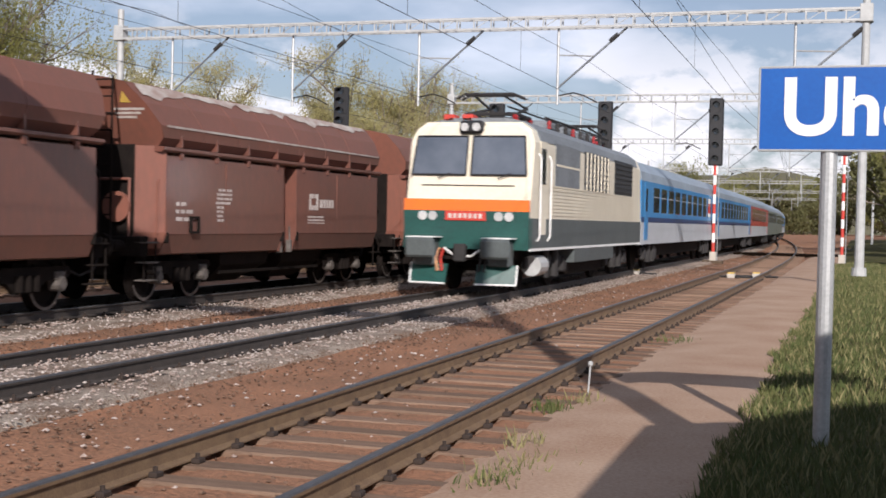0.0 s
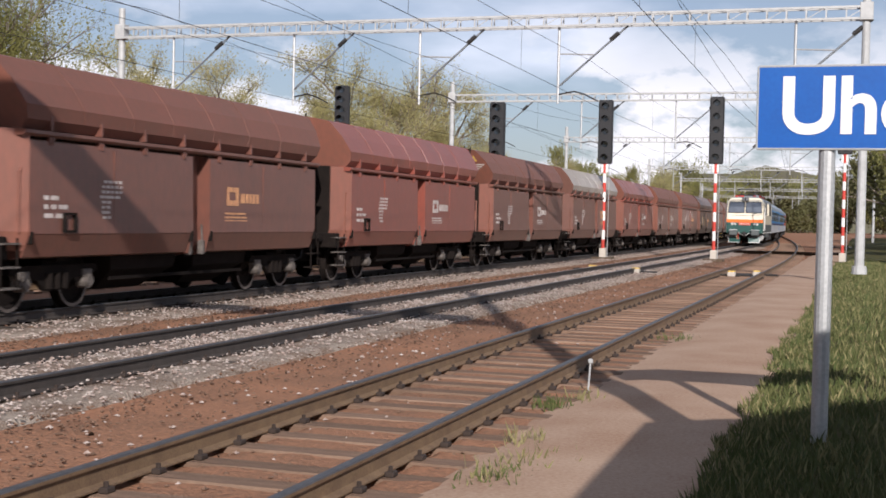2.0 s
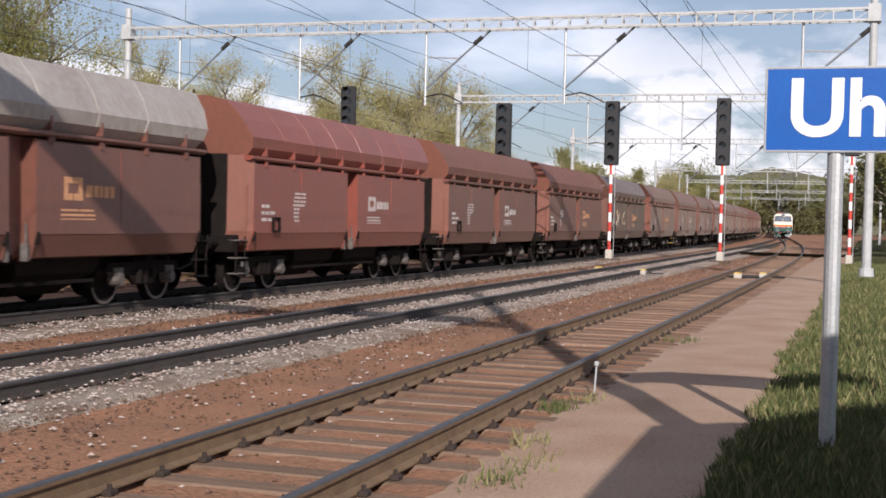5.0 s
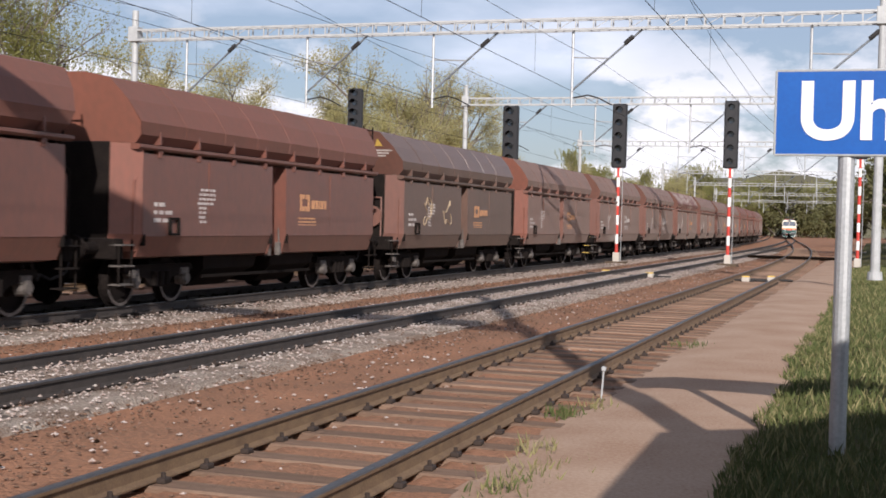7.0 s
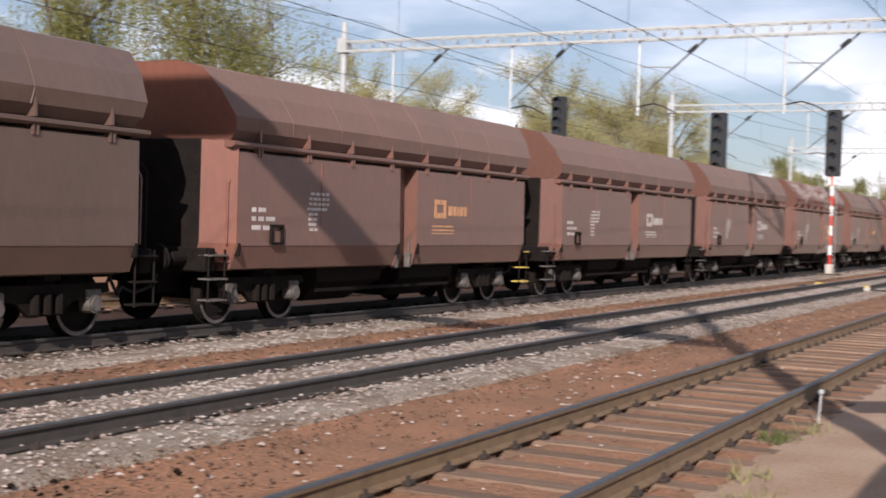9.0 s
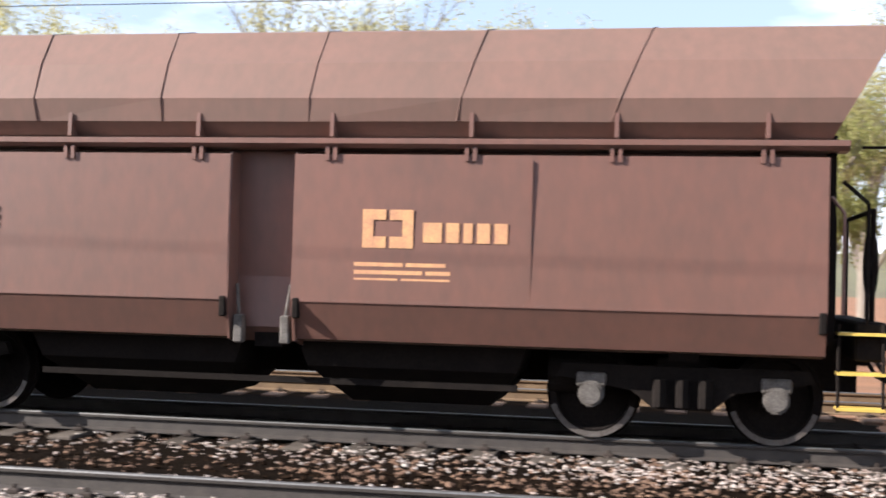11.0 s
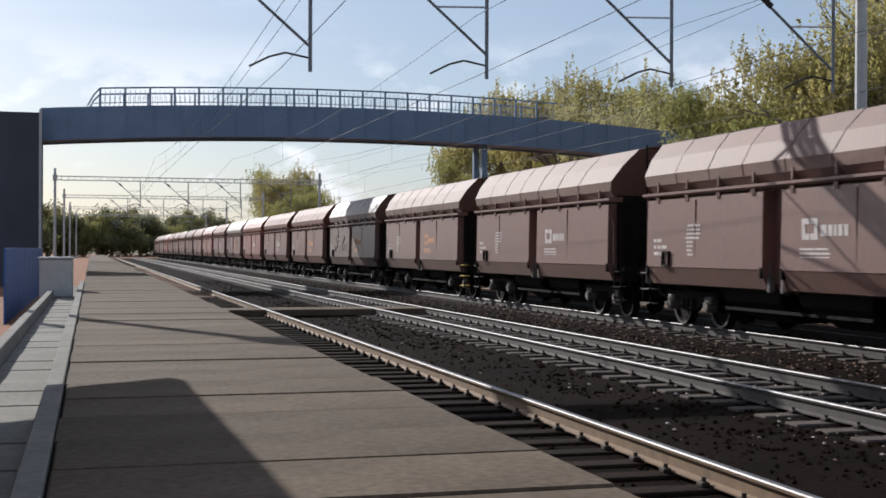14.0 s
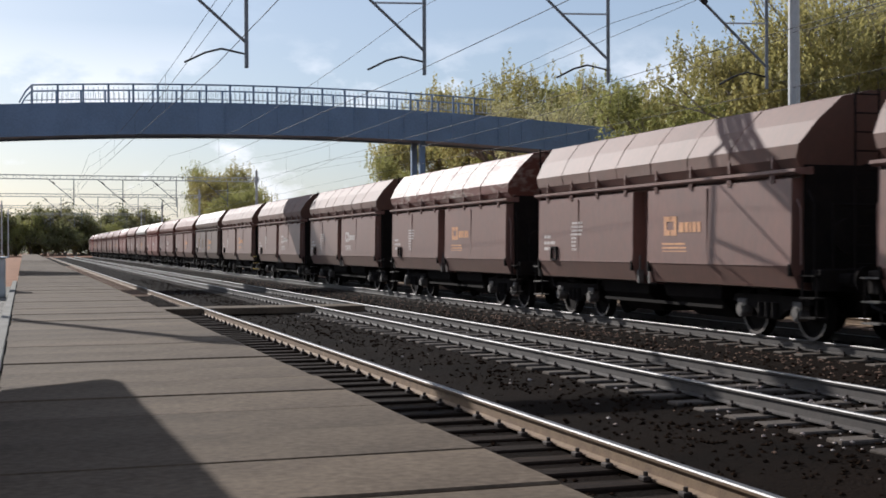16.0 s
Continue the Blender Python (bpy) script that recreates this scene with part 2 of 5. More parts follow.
M_PATCH = mat("whitened_sheet_paint", (0.50, 0.48, 0.44), (0.30, 0.22, 0.19), 0.75, 0.0, scale=0.9, fine=5, bump=0.15, depth=0.01, amount=0.6, stretch=(1, 0.5, 1.2))
# hood paint greyed likewise, with the glare in its colour
M_HHAZE = wagon_paint("glare_greyed_brown_hood_paint", (0.178, 0.096, 0.074), (0.132, 0.082, 0.064), 0.65, 0.08, 0.35)


# ---- mesh helpers ----
def mesh(name, bm, material, smooth=False):
    me = bpy.data.meshes.new(name)
    bm.to_mesh(me)
    bm.free()
    for m in material if isinstance(material, (list, tuple)) else [material]:
        me.materials.append(m)
    if smooth:
        for p in me.polygons:
            p.use_smooth = True
    return me


def part(name, bm, material, parent=None, label="", smooth=False):
    ob = new(name, mesh(name, bm, material, smooth))
    ob.parent = parent
    if label:
        ob["label"] = label
    return ob


def piece(name, me, parent, m):
    ob = new(name, me)
    ob.parent = parent
    ob.matrix_basis = m
    return ob


def base(name, label, category, group="", kind="", m=None):
    ob = new(name)
    if m is not None:
        ob.matrix_basis = m
    return tagged(ob, label, category, group, kind)


def box(bm, x0, x1, y0, y1, z0, z1, bevel=0.0, mi=0):
    v = [bm.verts.new((x, y, z)) for x in (x0, x1) for y in (y0, y1) for z in (z0, z1)]
    f = [bm.faces.new([v[i] for i in q]) for q in ((0, 1, 3, 2), (4, 6, 7, 5), (0, 4, 5, 1), (2, 3, 7, 6), (0, 2, 6, 4), (1, 5, 7, 3))]
    for a in f:
        a.material_index = mi
    if bevel:
        es = list({e for a in f for e in a.edges})
        bmesh.ops.bevel(bm, geom=es, offset=bevel, segments=1, affect="EDGES")
    return bm


def tube(bm, p, q, r, r2=None, n=8, caps=True):
    p, q = Vector(p), Vector(q)
    r2 = r if r2 is None else r2
    w = (q - p).normalized()
    s = w.orthogonal().normalized()
    u = w.cross(s)
    a = [bm.verts.new(p + (s * math.cos(2 * math.pi * k / n) + u * math.sin(2 * math.pi * k / n)) * r) for k in range(n)]
    b = [bm.verts.new(q + (s * math.cos(2 * math.pi * k / n) + u * math.sin(2 * math.pi * k / n)) * r2) for k in range(n)]
    for k in range(n):
        bm.faces.new((a[k], a[(k + 1) % n], b[(k + 1) % n], b[k]))
    if caps:
        bm.faces.new(a[::-1])
        bm.faces.new(b)
    return bm


def line(bm, pts, r, n=6):
    for p, q in zip(pts, pts[1:]):
        tube(bm, p, q, r, n=n, caps=True)
    return bm


def cable_run(bm, pts, r, n=5):
    """One unbroken wire through the points."""
    prev = None
    for i, p in enumerate(pts):
        w = (Vector(pts[min(i + 1, len(pts) - 1)]) - Vector(pts[max(i - 1, 0)])).normalized()
        s = w.cross(Vector((0, 0, 1))).normalized()
        u = s.cross(w)
        ring = [bm.verts.new(Vector(p) + (s * math.cos(2 * math.pi * k / n) + u * math.sin(2 * math.pi * k / n)) * r) for k in range(n)]
        if prev:
            for k in range(n):
                bm.faces.new((prev[k], prev[(k + 1) % n], ring[(k + 1) % n], ring[k]))
        prev = ring
    return bm


def prism(bm, prof, y0, y1, shift=None, closed=True, cap=True):
    """A profile of (x, z) drawn from y0 to y1."""
    rings = [[bm.verts.new((x, y, z)) for x, z in prof] for y in (y0, y1)]
    k = len(prof)
    for i in range(k if closed else k - 1):
        bm.faces.new((rings[0][i], rings[0][(i + 1) % k], rings[1][(i + 1) % k], rings[1][i]))
    if cap and closed:
        bm.faces.new(rings[0][::-1])
        bm.faces.new(rings[1])
    bmesh.ops.recalc_face_normals(bm, faces=bm.faces)
    return bm


def B():
    return bmesh.new()


# ---- the line of the tracks ----
T1, T2, T3, T4 = -3.89, -8.40, -13.43, -18.4


def ease(s):
    s = min(max(s, 0.0), 1.0)
    return s * s * (3 - 2 * s)


def bend(y):
    """Sideways shift of all tracks: a slight curve to the north, a sharper one to the south."""
    if y > 50:
        return -(min(y, 260) - 50) ** 2 / 6200 - max(0, y - 260) * 0.0677
    if y < -230:
        return -(y + 230) ** 2 / 1800
    return 0.0


def track_x(c, y):
    x = c + bend(y)
    if abs(c - T1) < 1.2 and y > 48:
        x += (T2 - T1) * ease((y - 48) / 195)
    return x


def on_track(c, y, z=0.0):
    d = (track_x(c, y + 1) - track_x(c, y - 1)) / 2
    return pose(track_x(c, y), y, z, 0, 0, -math.degrees(math.atan(d)))


# ---- ground ----
def sheet(name, material, xs, ys, zf, label, category):
    bm = B()
    g = [[bm.verts.new((x, y, zf(x, y))) for x in xs] for y in ys]
    for j in range(len(ys) - 1):
        for i in range(len(xs) - 1):
            bm.faces.new((g[j][i], g[j][i + 1], g[j + 1][i + 1], g[j + 1][i]))
    ob = part(name, bm, material, smooth=True)
    return tagged(ob, label, category, kind="structure")


def rough(x, y, s=1.0):
    return noise.noise((x * s, y * s, 0.3))


sheet("ground", M_DIRT, [-2600, -900, -300, -120, -60, -40] + [-30 + 0.75 * i for i in range(75)] + [30, 60, 120, 300, 900, 2600],
      [-2600, -900, -400, -200, -120, -80] + [-60 + 0.9 * i for i in range(180)] + [110, 140, 200, 400, 900, 2600],
      lambda x, y: -0.235 + 0.025 * rough(x, y, 0.8) + (0.0 if abs(x) < 28 and abs(y) < 100 else -0.02),
      "red-brown trampled dirt and gravel between the railway tracks", "ground")

strip = [(-2.75, -0.15), (-2.2, -0.135), (-1.6, -0.13), (-1.1, -0.135), (-0.85, -0.15)]
sheet("path", M_PATH, [p[0] for p in strip], [3.2 + 1.2 * i for i in range(84)],
      lambda x, y: dict(strip)[x] + 0.012 * rough(x, y, 1.3) - (0.05 if x < -2.7 else 0), "pale sandy footpath beside the track", "path")
sheet("grass_verge", M_TURF, [-1.0 + 0.25 * i for i in range(30)] + [9, 14, 25, 60, 140], [3.2 + 0.8 * i for i in range(120)] + [110, 150, 220],
      lambda x, y: -0.16 + 0.16 * ease((x + 1.0) / 1.2) + 0.05 * rough(x, y, 0.9), "uneven grass verge beside the footpath", "grass")

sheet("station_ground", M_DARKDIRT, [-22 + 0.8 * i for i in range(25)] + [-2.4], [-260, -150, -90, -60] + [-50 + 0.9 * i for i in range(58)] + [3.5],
      lambda x, y: -0.212 + 0.022 * rough(x, y, 0.8) - (0.05 if y > 2.8 or x < -21 else 0), "near-black dirt between the station tracks", "ground")

# near-black sheet along the freight track only
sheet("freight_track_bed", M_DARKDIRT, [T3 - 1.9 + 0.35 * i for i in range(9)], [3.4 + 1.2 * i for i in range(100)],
      lambda x, y: -0.200 + 0.02 * rough(x, y, 0.8) - (0.05 if abs(x - T3 + 0.5) > 1.3 else 0), "near-black bed under the freight train", "ground")

# ---- tracks ----
RAIL = [(-0.07, -0.172), (0.07, -0.172), (0.07, -0.160), (0.012, -0.142), (0.009, -0.045), (0.034, -0.036), (0.036, -0.012), (0.028, -0.001),
        (-0.028, -0.001), (-0.036, -0.012), (-0.034, -0.036), (-0.009, -0.045), (-0.012, -0.142), (-0.07, -0.160)]


def rail_mesh(c, off, y0, y1, parent, side_material, pair=None):
    bm = B()
    ys = [y0]
    while ys[-1] < y1:
        ys.append(ys[-1] + (60 if -150 < ys[-1] < -70 else 10))
    prev = None
    for y in ys:
        x = track_x(c, y) + off
        ring = [bm.verts.new((x + a, y, b)) for a, b in RAIL]
        if prev:
            for i in range(len(RAIL)):
                f = bm.faces.new((prev[i], prev[(i + 1) % 14], ring[(i + 1) % 14], ring[i]))
                f.material_index = 1 if i in (6, 7, 8) else 0
        prev = ring
    bmesh.ops.recalc_face_normals(bm, faces=bm.faces)
    return part("rail", bm, [side_material, M_HEAD], parent, "steel rail with a polished running surface")


def sleeper_mesh(material, name):
    bm = B()
    box(bm, -1.28, 1.28, -0.13, 0.13, -0.30, -0.178, 0.015)
    return mesh(name, bm, material)


def clip_mesh():
    bm = B()
    for s in (-1, 1):
        for o in (-1, 1):
            box(bm, s * 0.753 + o * 0.105 - 0.035, s * 0.753 + o * 0.105 + 0.035, -0.05, 0.05, -0.178, -0.138, 0.008)
            tube(bm, (s * 0.753 + o * 0.10, 0, -0.14), (s * 0.753 + o * 0.10, 0, -0.105), 0.018, n=6)
    return mesh("rail_fastening", bm, M_CLIP)


SLEEPER, CSLEEPER, DSLEEPER, CLIPS = sleeper_mesh(M_SLEEPER, "sleeper"), sleeper_mesh(M_CSLEEPER, "sleeper"), sleeper_mesh(M_DSLEEPER, "sleeper"), clip_mesh()


def track(c, label, side_material, sl, y0=-420, y1=420, near=(-48, 60)):
    t = base("railway_track", label, "track", kind="structure")
    for s in (-1, 1):
        rail_mesh(c, s * 0.753, y0, y1, t, side_material)
    k = 0
    rest, far = B(), []
    y = -130.0
    rnd = random.Random(int(c * 10))
    while y < 140:
        m = on_track(c, y + rnd.uniform(-0.02, 0.02), rnd.uniform(-0.012, 0.004))
        if near[0] < y < near[1]:
            # the near track's sleepers change to the dark material south of y 4
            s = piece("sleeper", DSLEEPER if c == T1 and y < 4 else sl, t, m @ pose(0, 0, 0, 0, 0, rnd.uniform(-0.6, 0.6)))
            if y < 45:
                piece("rail_fastening", CLIPS, t, m)
        else:
            far.append(m.translation.copy())
        y += 0.62
    for p in far:
        box(rest, p.x - 1.28, p.x + 1.28, p.y - 0.13, p.y + 0.13, -0.3, -0.185)
    tagged(part("far_sleepers", rest, sl.materials[0], t), kind="stuff")
    return t


track(T1, "near railway track with brown weathered sleepers", M_RAIL, SLEEPER)
track(T2, "middle railway track with dark rails on pale ballast", M_DRAIL, CSLEEPER)
track(T3, "railway track under the freight train", M_DRAIL, CSLEEPER, near=(-40, 40))
track(T4, "far railway track behind the freight train", M_RAIL, SLEEPER, near=(-10, 10))


def fill(name, c, half, y0, y1, z, material, label):
    """Bed filled to the sleepers' tops, lying along one track."""
    bm = B()
    prev = None
    n = int((y1 - y0) / 0.35)
    us = [-half + 2 * half * k / 10 for k in range(11)]
    for i in range(n + 1):
        y = y0 + (y1 - y0) * i / n
        x = track_x(c, y)
        row = [bm.verts.new((x + u, y, z + 0.016 * rough(x + u, y, 2.6) + 0.008 * rough(x + u, y, 6.0) - (0.07 if abs(u) > half - 0.01 else 0))) for u in us]
        if prev:
            for k in range(10):
                bm.faces.new((prev[k], prev[k + 1], row[k + 1], row[k]))
        prev = row
    tagged(part(name, bm, material, smooth=True), label, "ballast", kind="structure")


M_GRAVEL = mat("pale_gravel_bed", (0.37, 0.32, 0.265), (0.17, 0.115, 0.083), 0.9, scale=1.6, fine=34, bump=0.9, depth=0.04, amount=0.55, spec=0.1)
fill("pale_ballast_bed", T2, 0.70, 3.5, 110, -0.150, M_GRAVEL, "pale crushed stone packed between the rails")
fill("ballast_shoulder", T2 + 1.22, 0.42, 3.5, 110, -0.172, M_GRAVEL, "pale stone shoulder of the middle track")
fill("ballast_shoulder", T2 - 1.22, 0.42, 3.5, 110, -0.172, M_GRAVEL, "pale stone shoulder of the middle track")
fill("freight_shoulder", T3 + 1.75, 0.38, 3.5, 110, -0.172, M_GRAVEL, "pale stone shoulder of the freight track")
fill("dirt_fill", T1, 0.70, 3.5, 90, -0.199, M_DIRT, "brown dirt trodden in between the sleepers")
fill("dirt_shoulder", T1 + 1.1, 0.31, 3.5, 90, -0.196, M_DIRT, "brown dirt over the sleeper ends")
fill("dirt_shoulder", T1 - 1.1, 0.31, 3.5, 90, -0.196, M_DIRT, "brown dirt over the sleeper ends")


def stones(name, material, count, place, size, label, seed):
    rnd = random.Random(seed)
    verts, faces = [], []
    shape = [(0, 0, 1), (1, 0, 0.1), (0, 1, -0.1), (-1, 0, 0.1), (0, -1, 0), (0, 0, -1)]
    tri = [(0, 1, 2), (0, 2, 3), (0, 3, 4), (0, 4, 1), (5, 2, 1), (5, 3, 2), (5, 4, 3), (5, 1, 4)]
    for _ in range(count):
        x, y, z = place(rnd)
        s = size * rnd.uniform(0.5, 1.35)
        a = rnd.uniform(0, 6.28)
        ca, sa = math.cos(a) * s, math.sin(a) * s
        h = s * rnd.uniform(0.35, 0.65)
        o = len(verts)
        for u, v, w in shape:
            u, v = u * rnd.uniform(0.7, 1.2), v * rnd.uniform(0.6, 1.1)
            verts.append((x + u * ca - v * sa, y + u * sa + v * ca, z + w * h))
        faces += [(o + i, o + j, o + k) for i, j, k in tri]
    me = bpy.data.meshes.new(name)
    me.from_pydata(verts, [], faces)
    me.materials.append(material)
    return tagged(new(name, me), label, "ballast", kind="stuff")


def along(rnd, lo=-75, hi=105, power=1.7):
    s = rnd.uniform(-1, 1)
    s = math.copysign(abs(s) ** power, s)
    return s * hi if s > 0 else -s * lo


def ballast_at(c, half, lo=-75, hi=105, level=-0.215):
    def f(rnd):
        y = lo + (hi - lo) * rnd.random() ** 1.6 if lo >= 0 else (hi + (lo - hi) * rnd.random() ** 1.6 if hi <= 4 else along(rnd, lo, hi))
        x = track_x(c, y) + rnd.uniform(-half, half)
        return x, y, level + rnd.uniform(-0.03, 0.025)
    return f


def thinning(p, rnd):
    """The pale stones peter out towards the station."""
    return p[0], p[1] - abs(rnd.gauss(0, 5)), p[2]


def loosening(p, rnd):
    """Dark stones strewn a little way over the lighter ground."""
    return p[0], p[1] + abs(rnd.gauss(0, 2)), p[2]


stones("pale_ballast", M_STONE, 26000, lambda r: thinning(ballast_at(T2, 1.4 + 0.5 * r.random(), 0, 105, -0.165)(r), r), 0.026, "pale crushed-stone ballast of the middle track", 3)
stones("pale_track_centre", M_STONE, 12000, lambda r: thinning(ballast_at(T2, 0.66, 3, 80, -0.142)(r), r), 0.024, "pale crushed stone filling the middle track", 33)
stones("brown_ballast", M_BSTONE, 15000, lambda r: thinning(ballast_at(T2 - 0.2, 2.6, 3, 105, -0.19)(r), r), 0.025, "brown crushed-stone ballast beside the middle track", 4)
stones("dark_ballast", M_DSTONE, 22000, lambda r: loosening(ballast_at(T2 - 0.2, 2.7, -75, 3)(r), r), 0.036, "dark ballast beside the middle track", 14)
stones("pale_ballast_patch", M_STONE, 2400, ballast_at(T2, 0.68, -60, 2), 0.034, "pale stones between the rails of the middle track", 23)
stones("loose_pale_stones", M_STONE, 130, ballast_at(T2 + 1.7, 1.2, -40, 2), 0.03, "loose pale stones on dark dirt", 24)
stones("freight_track_ballast", M_BSTONE, 18000, lambda r: ballast_at(T3 + 0.6, 2.3)(r), 0.040, "brown ballast of the freight track", 5)
stones("freight_track_pale_ballast", M_STONE, 9000, lambda r: thinning(ballast_at(T3 + 1.7, 0.7, 3, 105, -0.17)(r), r), 0.027, "pale ballast shoulder beside the freight track", 6)
stones("near_track_gravel", M_BSTONE, 11000, lambda r: thinning(ballast_at(T1 - 0.4, 2.6, 3, 105)(r), r), 0.024, "fine gravel about the near track", 7)
stones("dark_gravel", M_DSTONE, 9000, ballast_at(T1 - 0.2, 2.0, -75, 3), 0.030, "dark gravel about the near track", 17)
stones("scattered_pale_stones", M_STONE, 1500, lambda r: ballast_at(T1 - 1.6, 1.7, 3, 105)(r), 0.030, "scattered pale stones between the tracks", 8)


# ---- platform ----
platform = base("platform", "weathered concrete slab platform beside the near track", "platform", kind="structure")
bm = B()
box(bm, -2.22, 0.10, -230, 3.0, -0.3, 0.425)
part("platform_wall", bm, M_CONCRETE, platform)
bm = B()
box(bm, -1.23, 1.23, -0.49, 0.49, -0.06, 0.06, 0.012)
SLAB = mesh("slab", bm, M_CONCRETE)
rnd = random.Random(5)
for i in range(118):
    y = 2.48 - i
    piece("slab", SLAB, platform, pose(-1.12 + rnd.uniform(-0.012, 0.012), y, 0.49 + rnd.uniform(-0.006, 0.006), rnd.uniform(-0.25, 0.25), 0, rnd.uniform(-0.25, 0.25)))
bm = B()
box(bm, -2.35, 0.11, -230, -115.1, 0.43, 0.55)
part("far_slabs", bm, M_CONCRETE, platform)
ramp = base("side_ramp", "pale concrete ramp with low kerbs beside the platform", "ramp", kind="structure")
for k in range(40):
    bm = B()
    box(bm, 0.28, 0.80, -42 + k, -41.04 + k, -0.2, 0.40 - 0.004 * (k % 3))
    part("ramp_slab", bm, M_PLATE, ramp)
for x in (0.12, 0.81):
    bm = B()
    box(bm, x, x + 0.13, -42, -2.0, -0.25, 0.58, 0.01)
    part("kerb", bm, M_PLATE, ramp)

# ---- distant high ground ----
def upland(name, xs, ys, zf, label):
    sheet(name, M_FIELD, xs, ys, zf, label, "hill")


upland("wooded_hill", [-420 + 20 * i for i in range(43)], [430 + 25 * j for j in range(14)],
       lambda x, y: -3 + ease((y - 430) / 160) * (12 + 17 * math.exp(-((x + 45) / 70) ** 2) + 5 * rough(x, y, 0.03) + 2.5 * rough(x, y, 0.11)), "low wooded hill closing the line to the north")
upland("southern_rise", [-420 + 20 * i for i in range(43)], [-720 + 25 * j for j in range(14)],
       lambda x, y: -3 + ease((-400 - y) / 160) * (8 + 4 * rough(x, y, 0.03) + 2 * rough(x, y, 0.1)), "low scrubby rise closing the line to the south")
upland("western_rise", [-420 + 22 * i for i in range(14)], [-420 + 25 * j for j in range(36)],
       lambda x, y: -3 + ease((-125 - x) / 100) * (8 + 4 * rough(x, y, 0.03) + 2 * rough(x, y, 0.1)), "low scrubby rise behind the railway")


# ---- freight wagons ----
def wheelset(bm):
    """Axle, discs, treads and flanges turned as one profile."""
    half = [(0.0, 0.09), (0.60, 0.09), (0.66, 0.17), (0.66, 0.49), (0.69, 0.49), (0.695, 0.46), (0.81, 0.45), (0.82, 0.44), (0.82, 0.38), (0.76, 0.35), (0.76, 0.16), (0.83, 0.10), (1.0, 0.07)]
    prof = [(-x, r) for x, r in half[:0:-1]] + half
    n, prev = 20, None
    for x, r in prof:
        ring = [bm.verts.new((x, r * math.cos(2 * math.pi * k / n), 0.46 + r * math.sin(2 * math.pi * k / n))) for k in range(n)]
        if prev:
            for k in range(n):
                bm.faces.new((prev[k], prev[(k + 1) % n], ring[(k + 1) % n], ring[k]))
        else:
            bm.faces.new(ring)
        prev = ring
    bm.faces.new(prev[::-1])
    bmesh.ops.recalc_face_normals(bm, faces=bm.faces)


def bogie(parent, y):
    bg = part("bogie", bogie_frame(), M_UNDER, parent)
    bg.location = (0, y, 0)
    for o in (-0.9, 0.9):
        bm = B()
        wheelset(bm)
        w = part("wheelset", bm, M_UNDER, bg)
        w.location = (0, o, 0)
        for s in (-1, 1):
            bm = B()
            tube(bm, (s * 0.95, 0, 0.46), (s * 1.14, 0, 0.46), 0.13, n=12)
            tube(bm, (s * 1.14, 0, 0.46), (s * 1.17, 0, 0.46), 0.10, n=12)
            box(bm, s * 1.03 - 0.09, s * 1.03 + 0.09, -0.15, 0.15, 0.52, 0.66, 0.02)
            a = part("axle_box", bm, M_AXLE, bg)
            a.location = (0, o, 0)
        # pale arcs low on each wheel, sunlight on the rims put in as colour
        for s in (-1, 1):
            bm = B()
            n = 14
            ring = []
            for k in range(n + 1):
                t = math.radians(200 + 140 * k / n)
                ring.append([bm.verts.new((s * 0.825, math.cos(t) * r, 0.46 + math.sin(t) * r)) for r in (0.40, 0.455)])
            for p, q in zip(ring, ring[1:]):
                bm.faces.new((p[0], p[1], q[1], q[0]))
            a = part("sunlit_rim_arc", bm, M_LITRIM, bg)
            a.location = (0, o, 0)


def bogie_frame():
    bm = B()
    for s in (-1, 1):
        prof = [(-1.25, 0.62), (-1.2, 0.74), (-0.45, 0.74), (0.45, 0.74), (1.2, 0.74), (1.25, 0.62), (0.5, 0.50), (0.28, 0.33), (-0.28, 0.33), (-0.5, 0.50)]
        a = [bm.verts.new((s * 0.98, y, z)) for y, z in prof]
        b = [bm.verts.new((s * 1.08, y, z)) for y, z in prof]
        bm.faces.new(a)
        bm.faces.new(b[::-1])
        for i in range(len(prof)):
            bm.faces.new((a[i], a[(i + 1) % 10], b[(i + 1) % 10], b[i]))
        for y in (-0.22, 0, 0.22):
            tube(bm, (s * 1.10, y, 0.36), (s * 1.10, y, 0.62), 0.075, n=8)
    box(bm, -1.0, 1.0, -0.25, 0.25, 0.5, 0.82)
    bmesh.ops.recalc_face_normals(bm, faces=bm.faces)
    return bm


HOOD = [(1.34, 2.88), (1.47, 3.02), (1.50, 3.24), (1.29, 3.62), (0.98, 3.98), (0.50, 4.08)]


def lettering(parent, body, size, x, y, z, material, turn=90, bold=0.0):
    c = bpy.data.curves.new("lettering", "FONT")
    c.body, c.size, c.extrude, c.offset = body, size, 0.002, bold
    tmp = bpy.data.objects.new("lettering", c)
    scene.collection.objects.link(tmp)
    dg = bpy.context.evaluated_depsgraph_get()
    me = bpy.data.meshes.new_from_object(tmp.evaluated_get(dg))
    bpy.data.objects.remove(tmp)
    me.materials.clear()
    me.materials.append(material)
    ob = new("lettering", me)
    ob.parent = parent
    ob.matrix_basis = pose(x, y, z, 90, 0, turn)
    return ob


def bars(parent, name, rows, x, y, z, h, material, gap=0.5, turn=1):
    """Rows of unreadable writing: (offset, widths...) for each row, downwards from z."""
    bm = B()
    for i, r in enumerate(rows):
        u = y + r[0]
        for w in r[1:]:
            box(bm, x, x + 0.004, u, u + w, z - i * h - h * gap, z - i * h)
            u += w + h * 0.45
    return tagged(part(name, bm, material, parent), kind="stuff")


